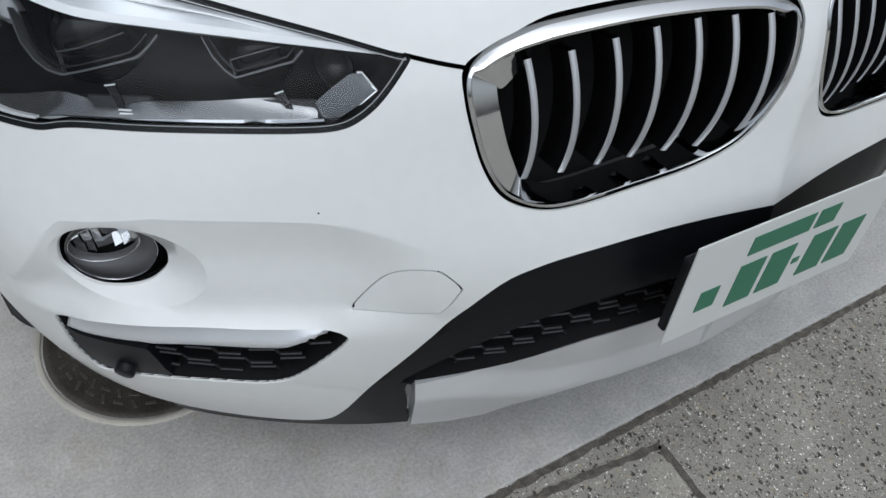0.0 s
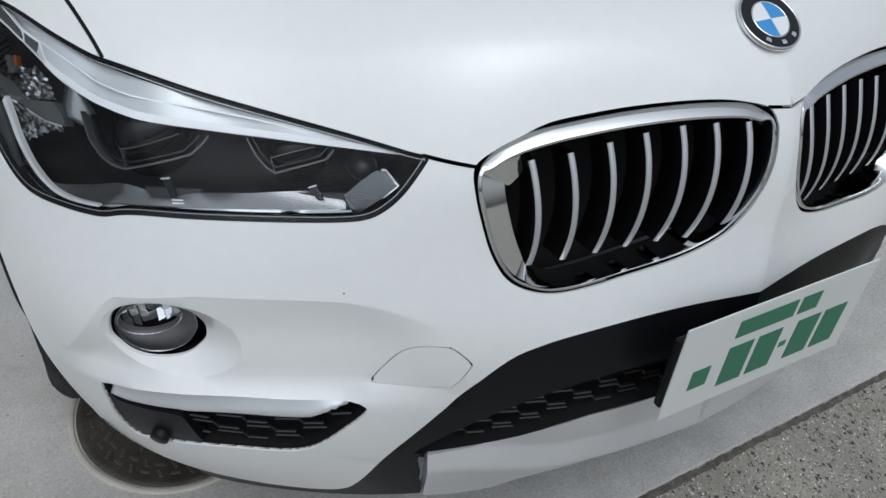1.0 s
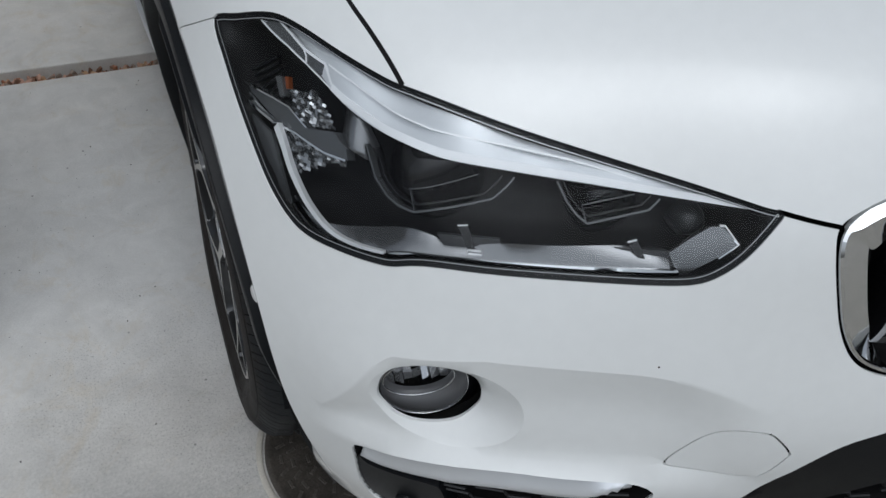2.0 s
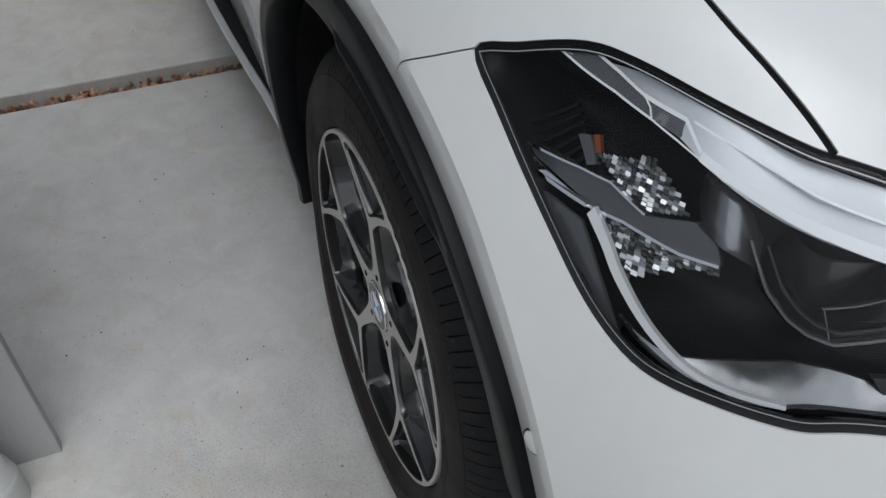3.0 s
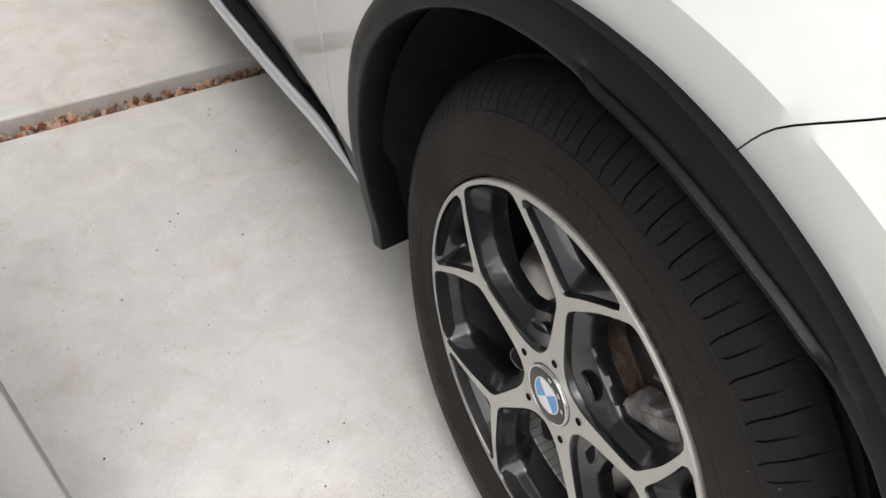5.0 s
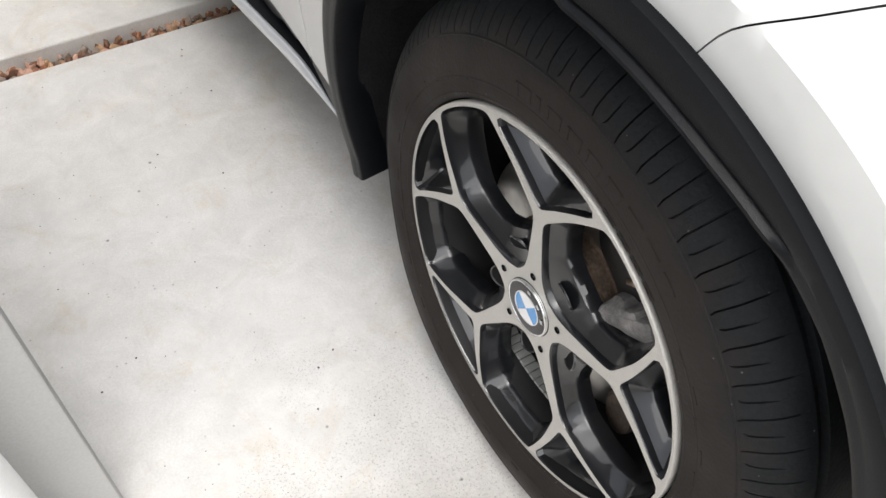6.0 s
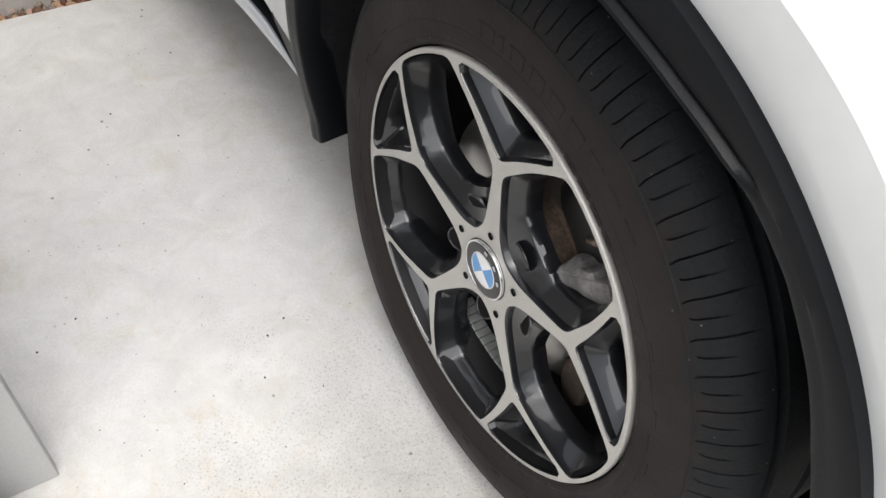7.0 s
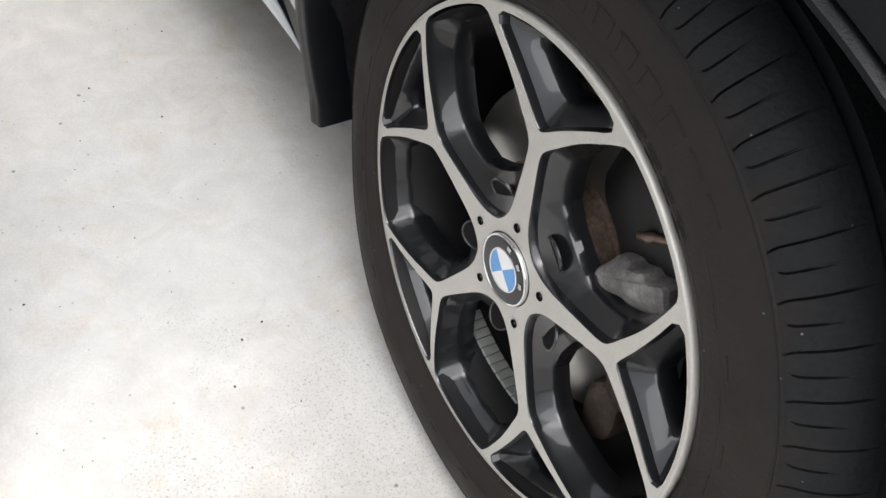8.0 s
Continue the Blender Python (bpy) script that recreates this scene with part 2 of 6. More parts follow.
# ---- the car's front shell: profiles from the centre line round the corner and along the side ----
US = np.array([0, .20, .41, .62, .82, .98, 1.15, 1.42, 1.82, 2.30])
VS = np.array([0, .13, .26, .37, .47, .57, .67, .86, 1.20, 1.70])
PROFILES = [
    [(0, .085, .20), (0, .05, .33), (0, .038, .46), (0, .05, .57), (0, .075, .67), (0, .098, .77), (0, .152, .86), (0, .30, .918), (0, .58, .985), (0, 1.00, 1.04)],
    [(-.195, .105, .20), (-.195, .073, .33), (-.195, .065, .46), (-.195, .085, .57), (-.195, .122, .67), (-.195, .15, .77), (-.195, .205, .86), (-.185, .345, .92), (-.145, .65, .988), (0, 1.10, 1.05)],
    [(-.39, .153, .20), (-.39, .133, .33), (-.39, .123, .46), (-.39, .13, .57), (-.39, .165, .67), (-.388, .206, .77), (-.38, .275, .85), (-.35, .43, .918), (-.25, .75, .99), (0, 1.20, 1.06)],
    [(-.565, .232, .20), (-.58, .2, .33), (-.582, .192, .46), (-.582, .209, .57), (-.575, .247, .67), (-.563, .308, .77), (-.54, .395, .85), (-.475, .565, .925), (-.33, .86, .995), (0, 1.30, 1.068)],
    [(-.735, .362, .20), (-.758, .322, .33), (-.768, .306, .46), (-.77, .315, .57), (-.748, .35, .67), (-.722, .4, .77), (-.685, .475, .85), (-.595, .65, .93), (-.40, .95, 1.003), (0, 1.40, 1.075)],
    [(-.812, .497, .20), (-.835, .458, .33), (-.846, .446, .46), (-.844, .455, .57), (-.834, .485, .67), (-.805, .53, .77), (-.757, .575, .86), (-.66, .72, .94), (-.43, 1.03, 1.013), (0, 1.45, 1.08)],
    [(-.861, .66, .20), (-.876, .64, .33), (-.881, .63, .46), (-.877, .64, .57), (-.868, .65, .68), (-.84, .66, .79), (-.785, .69, .88), (-.68, .83, .955), (-.44, 1.13, 1.025), (0, 1.50, 1.085)],
    [(-.87, .92, .20), (-.885, .91, .33), (-.89, .90, .46), (-.888, .90, .57), (-.878, .90, .69), (-.853, .91, .81), (-.795, .94, .905), (-.68, 1.05, .98), (-.44, 1.27, 1.038), (0, 1.56, 1.09)],
    [(-.84, 1.34, .20), (-.858, 1.34, .33), (-.868, 1.34, .46), (-.873, 1.34, .57), (-.87, 1.34, .70), (-.855, 1.34, .83), (-.805, 1.36, .93), (-.69, 1.40, 1.005), (-.45, 1.49, 1.05), (0, 1.63, 1.095)],
    [(-.83, 1.80, .20), (-.852, 1.80, .33), (-.865, 1.80, .46), (-.873, 1.80, .57), (-.873, 1.80, .70), (-.86, 1.80, .83), (-.82, 1.80, .94), (-.71, 1.79, 1.02), (-.46, 1.77, 1.07), (0, 1.74, 1.10)],
]


def spline_weights(knots, at):
    """Natural cubic spline through the knots, as a matrix that acts on the values there."""
    n = len(knots)
    h = np.diff(knots)
    a, b = np.eye(n), np.zeros((n, n))
    for i in range(1, n - 1):
        a[i, i - 1:i + 2] = h[i - 1], 2 * (h[i - 1] + h[i]), h[i]
        b[i, i - 1:i + 2] = 6 / h[i - 1], -6 / h[i - 1] - 6 / h[i], 6 / h[i]
    curve = np.linalg.solve(a, b)
    at = np.clip(np.asarray(at, float), knots[0], knots[-1])
    i = np.clip(np.searchsorted(knots, at) - 1, 0, n - 2)
    hi, eye = h[i], np.eye(n)
    r, l = (at - knots[i]) / hi, (knots[i + 1] - at) / hi
    return (l[:, None] * eye[i] + r[:, None] * eye[i + 1]
            + ((l ** 3 - l) * hi ** 2 / 6)[:, None] * curve[i] + ((r ** 3 - r) * hi ** 2 / 6)[:, None] * curve[i + 1])


NET = np.array(PROFILES, float)


def base_shell(u, v):
    return np.einsum("ni,nj,ijk->nk", spline_weights(US, u), spline_weights(VS, v), NET)


def ramp(x, a, b):
    t = np.clip((x - a) / (b - a), 0, 1)
    return t * t * (3 - 2 * t)


def arch_growth(deg):
    """How much wider than round the crease about the wheel arch runs."""
    return .004 + .0105 * ramp(deg, 92, 126) - .004 * ramp(deg, 80, 50)


def crest_z(x):
    """The height of the crease above the fog lamps."""
    return .626 - .16 * np.clip(-.67 - x, 0, 1) - 6.0 * np.clip(-.748 - x, 0, 1) ** 1.5 - 2.4 * np.clip(x + .54, 0, 1) ** 2


def relief(p):
    """How far the skin lies behind the plain shell, in metres: the step above the fog lamps, their bowls, and the hollow round the wheel arches."""
    x, z = p[:, 0], p[:, 2]
    low = p[:, 1] < .62
    crest = crest_z(x)
    step = (1 - (1 - np.clip((crest - z) / .058, 0, 1)) ** 1.5) * ramp(z, .484, .502) * ramp(x, -.40, -.51) * ramp(x, -.835, -.785)
    a = np.hypot((x + .707) / .069, (z - .556) / .057)
    bowl = np.clip((1 - a) / .58, 0, 1)
    notch = ramp(z, .499, .4935) * ramp(z, .46, .48) * ramp(x, -.36, -.42) * ramp(x, -.56, -.50)
    y = p[:, 1]
    rho = np.hypot(y - .85, z - .325)
    grow = arch_growth(np.degrees(np.arctan2(z - .325, y - .85)))
    t = np.clip((rho - .457 - grow) / .13, 0, 1)
    side = (x < -.6) * ramp(y, 1.22, 1.02)
    flare = t * (1 - t) ** 2 * 6.75 * ramp(z, .36, .46) * side
    chamfer = np.clip((.4585 + grow - rho) / .038, 0, 1.6) * side * ramp(z, .24, .42)
    swell = ramp(rho, .62, .46) * side * ramp(z, .30, .50)
    return low * (.016 * step + .027 * bowl + .003 * notch) + .004 * flare + .0145 * chamfer - .012 * swell


def shell_normal(u, v):
    e = 1e-3
    a = base_shell(np.minimum(u + e, US[-1]), v) - base_shell(np.maximum(u - e, 0), v)
    b = base_shell(u, np.minimum(v + e, VS[-1])) - base_shell(u, np.maximum(v - e, 0))
    n = np.cross(b, a)
    return n / np.maximum(np.linalg.norm(n, axis=1, keepdims=True), 1e-12)


def shell(u, v, deep=0.0):
    """Points of the skin; deep: metres behind it."""
    u, v = np.atleast_1d(np.asarray(u, float)), np.atleast_1d(np.asarray(v, float))
    p = base_shell(u, v)
    return p - shell_normal(u, v) * (relief(p) + deep)[:, None]


VIEWS = {"front": (0, 2), "side": (1, 2), "top": (0, 1)}


def find_uv(points, view, guess):
    """Where points given in a front (x, z), side (y, z) or top (x, y) view lie on the shell."""
    q = np.array(points, float)
    axes = VIEWS[view]
    gu, gv = np.meshgrid(np.linspace(0, US[-1], 140), np.linspace(0, VS[-1], 110))
    gu, gv = gu.ravel(), gv.ravel()
    box = guess
    keep = (gu >= box[0]) & (gu <= box[1]) & (gv >= box[2]) & (gv <= box[3])
    gu, gv = gu[keep], gv[keep]
    gp = base_shell(gu, gv)[:, axes]
    near = ((gp[None] - q[:, None]) ** 2).sum(2).argmin(1)
    u, v = gu[near].copy(), gv[near].copy()
    for _ in range(8):
        e = 1e-4
        p0 = base_shell(u, v)[:, axes]
        ju, jv = (base_shell(u + e, v)[:, axes] - p0) / e, (base_shell(u, v + e)[:, axes] - p0) / e
        det = ju[:, 0] * jv[:, 1] - ju[:, 1] * jv[:, 0]
        det = np.where(np.abs(det) < 1e-6, 1e-6, det)
        d = q - p0
        u = np.clip(u + np.clip((d[:, 0] * jv[:, 1] - d[:, 1] * jv[:, 0]) / det, -.1, .1), 0, US[-1])
        v = np.clip(v + np.clip((ju[:, 0] * d[:, 1] - ju[:, 1] * d[:, 0]) / det, -.1, .1), 0, VS[-1])
    return np.stack([u, v], 1)

# ---- outlines on the shell ----
FRONT = (0, 1.15, 0, .75)


def on_front(points, per=5, closed=True):
    return find_uv(smooth_loop(points, per, closed), "front", FRONT)


def nearest_uv(points):
    """Where points in space lie nearest on the shell."""
    q = np.array(points, float)
    gu, gv = [g.ravel() for g in np.meshgrid(np.linspace(0, US[-1], 200), np.linspace(0, VS[-1], 150))]
    gp = base_shell(gu, gv)
    near = [((gp - p) ** 2).sum(1).argmin() for p in q]
    u, v = gu[near].copy(), gv[near].copy()
    for _ in range(5):
        e = 1e-4
        p0 = base_shell(u, v)
        ju, jv, d = (base_shell(u + e, v) - p0) / e, (base_shell(u, v + e) - p0) / e, q - p0
        a, b, c = (ju * ju).sum(1), (ju * jv).sum(1), (jv * jv).sum(1)
        e1, e2 = (ju * d).sum(1), (jv * d).sum(1)
        det = np.maximum(a * c - b * b, 1e-9)
        u = np.clip(u + (c * e1 - b * e2) / det, 0, US[-1])
        v = np.clip(v + (a * e2 - b * e1) / det, 0, VS[-1])
    return np.stack([u, v], 1)


def gap_loop(line, width):
    """A narrow closed loop along a line in the shell's own coordinates."""
    t = np.gradient(line, axis=0)
    t /= np.maximum(np.linalg.norm(t, axis=1, keepdims=True), 1e-9)
    n = np.stack([-t[:, 1], t[:, 0]], 1) * width / 2
    return np.concatenate([line + n, (line - n)[::-1]])


KIDNEY = [(-.368, .772), (-.354, .787), (-.33, .802), (-.302, .81), (-.27, .816), (-.206, .824), (-.139, .829), (-.085, .83), (-.051, .828),
          (-.032, .821), (-.022, .81), (-.019, .795), (-.022, .76), (-.031, .727), (-.049, .694), (-.074, .669), (-.124, .648), (-.199, .634),
          (-.25, .627), (-.29, .627), (-.321, .637), (-.342, .653), (-.357, .681), (-.366, .715), (-.371, .75)]
KIDNEY_HOLE = [(-.371, .777), (-.346, .794), (-.32, .8050), (-.295, .8150), (-.269, .8210), (-.204, .8290), (-.138, .8330), (-.084, .8330), (-.05, .8290),
               (-.027, .8230), (-.018, .8090), (-.0165, .795), (-.019, .76), (-.028, .727), (-.046, .692), (-.072, .666), (-.124, .645), (-.199, .631),
               (-.25, .624), (-.29, .624), (-.323, .634), (-.345, .651), (-.36, .68), (-.369, .715), (-.374, .75)]
HEADLIGHT = [(-.831, .657, .807), (-.812, .629, .825), (-.785, .592, .842), (-.765, .56, .843), (-.738, .508, .838), (-.71, .465, .832), (-.69, .444, .829),
             (-.624, .388, .816), (-.552, .336, .803), (-.483, .282, .794), (-.432, .242, .786), (-.415, .23, .783), (-.421, .226, .772), (-.446, .221, .744),
             (-.468, .222, .726), (-.488, .228, .716), (-.519, .242, .711), (-.571, .266, .708), (-.649, .303, .706), (-.7, .332, .704), (-.72, .346, .7),
             (-.737, .357, .694), (-.752, .369, .692), (-.774, .393, .69), (-.797, .426, .688), (-.81, .453, .693), (-.819, .49, .709), (-.826, .538, .738), (-.831, .61, .78)]
FOG = [(-.766, .578), (-.753, .597), (-.731, .608), (-.708, .612), (-.692, .609), (-.682, .600), (-.679, .582), (-.679, .558), (-.684, .541), (-.700, .524), (-.721, .517), (-.745, .519), (-.763, .531), (-.7715, .551)]
AIR = [(-.785, .468), (-.753, .478), (-.718, .483), (-.659, .487), (-.598, .485), (-.536, .481), (-.505, .465), (-.51, .447), (-.529, .422),
       (-.555, .39), (-.575, .375), (-.602, .37), (-.654, .371), (-.711, .362), (-.743, .35), (-.764, .347), (-.778, .386), (-.784, .43)]
TOW = [(-.499, .501), (-.493, .516), (-.472, .548), (-.454, .563), (-.435, .568), (-.412, .567), (-.4, .558), (-.385, .539), (-.387, .529),
       (-.4, .504), (-.416, .494), (-.459, .496), (-.494, .497)]
SKIRT = [(0, .582), (-.12, .579), (-.245, .567), (-.301, .557), (-.342, .539), (-.385, .491), (-.432, .415), (-.475, .339), (-.500, .262),
         (-.518, .228), (-.559, .221), (-.631, .229), (-.701, .243), (-.746, .262), (-.79, .285)]
INTAKE = [(0, .505), (-.1, .503), (-.2, .492), (-.28, .47), (-.35, .428), (-.4, .385), (-.437, .343), (-.38, .344), (-.30, .365), (-.212, .405), (-.1, .42), (0, .422)]
SKID = [(0, .418), (-.1, .416), (-.212, .40), (-.30, .36), (-.38, .339), (-.428, .336), (-.42, .28), (-.409, .217), (-.36, .215), (-.312, .222), (-.279, .25), (-.175, .286), (0, .30)]
HUB = np.array((-.848, .85, .325))


def arch(radius, a0, a1, n, rear=1.0):
    """A wheel arch seen from the side: (y, z) round the hub."""
    return [(HUB[1] + radius * (1 + .02 * abs(math.cos(a))) * math.cos(a), HUB[2] + radius * math.sin(a)) for a in np.linspace(radians(a0), radians(a1), n)]


SIDE = (.95, 2.3, 0, .8)
loops = {
    "kidney": on_front(KIDNEY_HOLE),
    "headlight": nearest_uv(smooth_loop(HEADLIGHT, 4)),
    "fog": on_front(FOG),
    "air": on_front(AIR, 3),
    "tow_gap": None,
    "intake": on_front(INTAKE[1:-1], 3, False),
    "skid": on_front(SKID[1:-1], 3, False),
}
loops["intake"] = np.concatenate([find_uv([INTAKE[0]], "front", FRONT), loops["intake"], find_uv([INTAKE[-1]], "front", FRONT)])
loops["skid"] = np.concatenate([find_uv([SKID[0]], "front", FRONT), loops["skid"], find_uv([SKID[-1]], "front", FRONT)])
tow_line = on_front(TOW, 4)
tow_mid = tow_line.mean(0)
wheel_cut = find_uv(arch(.418, -22, 207, 90), "side", SIDE)
loops["wheel"] = np.concatenate([wheel_cut, [(wheel_cut[-1][0], -.05), (wheel_cut[0][0], -.05)]])
skirt_line = on_front(SKIRT, 4, False)
corner = find_uv([(.44, .30), (.52, .315), (.62, .32)], "side", (.9, 1.4, 0, .4))
skirt_line = np.concatenate([skirt_line, smooth_loop(np.concatenate([skirt_line[-1:], corner]), 4, False)[1:]])
hood_left = on_front([(-.366, .7765), (-.393, .78), (-.42, .784)], 4, False)
hood_side = find_uv(smooth_loop([(-.697, .450), (-.702, .474), (-.710, .507), (-.722, .556), (-.738, .65), (-.752, .80), (-.752, 1.05), (-.74, 1.35), (-.73, 1.72)], 6, False), "top", (.75, 2.3, .55, 1.2))
hood_mid = on_front([(-.03, .824), (-.015, .8235), (0, .8235)], 3, False)
bumper_seam = nearest_uv(smooth_loop([(-.829, .654, .809), (-.846, .686, .787), (-.859, .722, .761), (-.868, .742, .731), (-.87, .752, .715)], 4, False))
door_seam = nearest_uv(smooth_loop([(-.84, 1.372, .16), (-.864, 1.36, .40), (-.873, 1.375, .60), (-.858, 1.385, .80), (-.80, 1.40, .935), (-.74, 1.41, .985), (-.68, 1.42, 1.01)], 5, False))
hood_side = np.concatenate([hood_side, [(US[-1] + .01, hood_side[-1][1])]])
sill_line = np.concatenate([find_uv(smooth_loop([(1.2, .300), (1.269, .302), (1.362, .307), (1.475, .313), (1.632, .310), (1.79, .298)], 5, False), "side", SIDE), [(US[-1] + .01, .094)]])
under_line = np.concatenate([find_uv([SKID[7]], "front", FRONT), find_uv([(SKID[7][0], .207)], "front", FRONT), [(find_uv([(SKID[7][0], .205)], "front", FRONT)[0][0], -.01)]])
loops["hood_gap_a"] = gap_loop(hood_left, .0045)
loops["hood_gap_b"] = gap_loop(hood_side, .0055)
loops["hood_gap_c"] = gap_loop(hood_mid, .004)
loops["bumper_gap"] = gap_loop(bumper_seam, .0012)
loops["door_gap"] = gap_loop(door_seam, .0045)
del loops["tow_gap"]


def build_panels():
    """Cuts the shell along the outlines. Returns the points (u, v), the triangles and each triangle's panel."""
    pts, edges = [], []

    def add(line, closed):
        first = len(pts)
        pts.extend(map(tuple, line))
        edges.extend((first + i, first + i + 1) for i in range(len(line) - 1))
        if closed:
            edges.append((first + len(line) - 1, first))

    for line in loops.values():
        add(line, True)
    add(skirt_line, False), add(sill_line, False), add(under_line, False)
    tow_in = tow_mid + (tow_line - tow_mid) * .958
    add(tow_line, True), add(tow_in, True)
    u1, v1 = US[-1], VS[-1]
    rim = [(u, 0) for u in np.arange(0, u1, .02)] + [(u1, v) for v in np.arange(0, v1, .02)] + [(u, v1) for u in np.arange(u1, 0, -.02)] + [(0, v) for v in np.arange(v1, 0, -.02)]
    add(rim, True)
    # rows of points along the creases round the arch and the lamp bowls
    for radius in (.4475, .4585, .4680):
        pts.extend(map(tuple, find_uv([(HUB[1] + (radius + g) * math.cos(a), HUB[2] + (radius + g) * math.sin(a)) for a, g in ((a, arch_growth(math.degrees(a))) for a in np.linspace(radians(5), radians(200), 220))], "side", SIDE)))
    for drop in (-.003, 0, .003):
        xs = np.linspace(-.81, -.42, 130)
        line = [(x, crest_z(x) - drop) for x in xs]
        line = np.array([q for q in line if not inside(np.array([q]), np.array(FOG))[0]])
        pts.extend(map(tuple, find_uv(line, "front", FRONT)))
    for scale in (.6, .75, .88, .96, 1.0):
        ring = [(-.707 + .069 * scale * math.cos(a), .556 + .057 * scale * math.sin(a)) for a in np.linspace(0, 2 * math.pi, 48, endpoint=False)]
        ring = np.array([q for q in ring if not inside(np.array([q]), np.array(FOG))[0]])
        if len(ring):
            pts.extend(map(tuple, find_uv(ring, "front", FRONT)))
    fixed = np.array(pts)
    gu, gv = [g.ravel() for g in np.meshgrid(np.arange(.008, u1, .016), np.arange(.008, v1, .016))]
    grid = np.stack([gu, gv], 1)
    cell = {}
    for q in fixed:
        cell.setdefault((int(q[0] // .02), int(q[1] // .02)), []).append(q)
    keep = []
    for q in grid:
        i, j = int(q[0] // .02), int(q[1] // .02)
        if all(abs(w[0] - q[0]) + abs(w[1] - q[1]) > .009 for a in (-1, 0, 1) for b in (-1, 0, 1) for w in cell.get((i + a, j + b), ())):
            keep.append(tuple(q))
    allp = [Vector(p) for p in pts] + [Vector(p) for p in keep]
    v, e, f, _, oe, _ = delaunay_2d_cdt(allp, edges, [], 0, 1e-6)
    uv = np.array([tuple(p) for p in v])
    tri = np.array([t for t in f])
    walls = {frozenset(ed) for ed, src in zip(e, oe) if src}
    mid = uv[tri].mean(1)
    label = np.full(len(tri), "", dtype=object)
    ok = (mid[:, 0] > 0) & (mid[:, 0] < u1) & (mid[:, 1] > 0) & (mid[:, 1] < v1)
    label[~ok] = "out"
    for name, line in loops.items():
        label[inside(mid, line) & ok] = name
    label[inside(mid, tow_line) & ~inside(mid, tow_in)] = "tow_gap"
    label[inside(mid, tow_in)] = "tow_cover"
    by_edge = {}
    for i, t in enumerate(tri):
        for a, b in ((0, 1), (1, 2), (2, 0)):
            by_edge.setdefault(frozenset((t[a], t[b])), []).append(i)
    seeds = {"underside": (.2, .03), "bumper": (.62, .45), "hood": (.3, 1.1), "fender": (1.5, .62), "door": (2.1, .4), "skirt": (.5, .12), "quarter": (1.2, .03), "sill": (1.75, .05), "door_sill": (2.1, .05)}
    for name, seed in seeds.items():
        start = int(((mid - seed) ** 2).sum(1).argmin())
        if label[start]:
            continue
        label[start], todo = name, [start]
        while todo:
            i = todo.pop()
            t = tri[i]
            for a, b in ((0, 1), (1, 2), (2, 0)):
                ed = frozenset((t[a], t[b]))
                if ed in walls:
                    continue
                for j in by_edge[ed]:
                    if not label[j]:
                        label[j] = name
                        todo.append(j)
    return uv, tri, label


PANEL_UV, PANEL_TRI, PANEL_OF = build_panels()


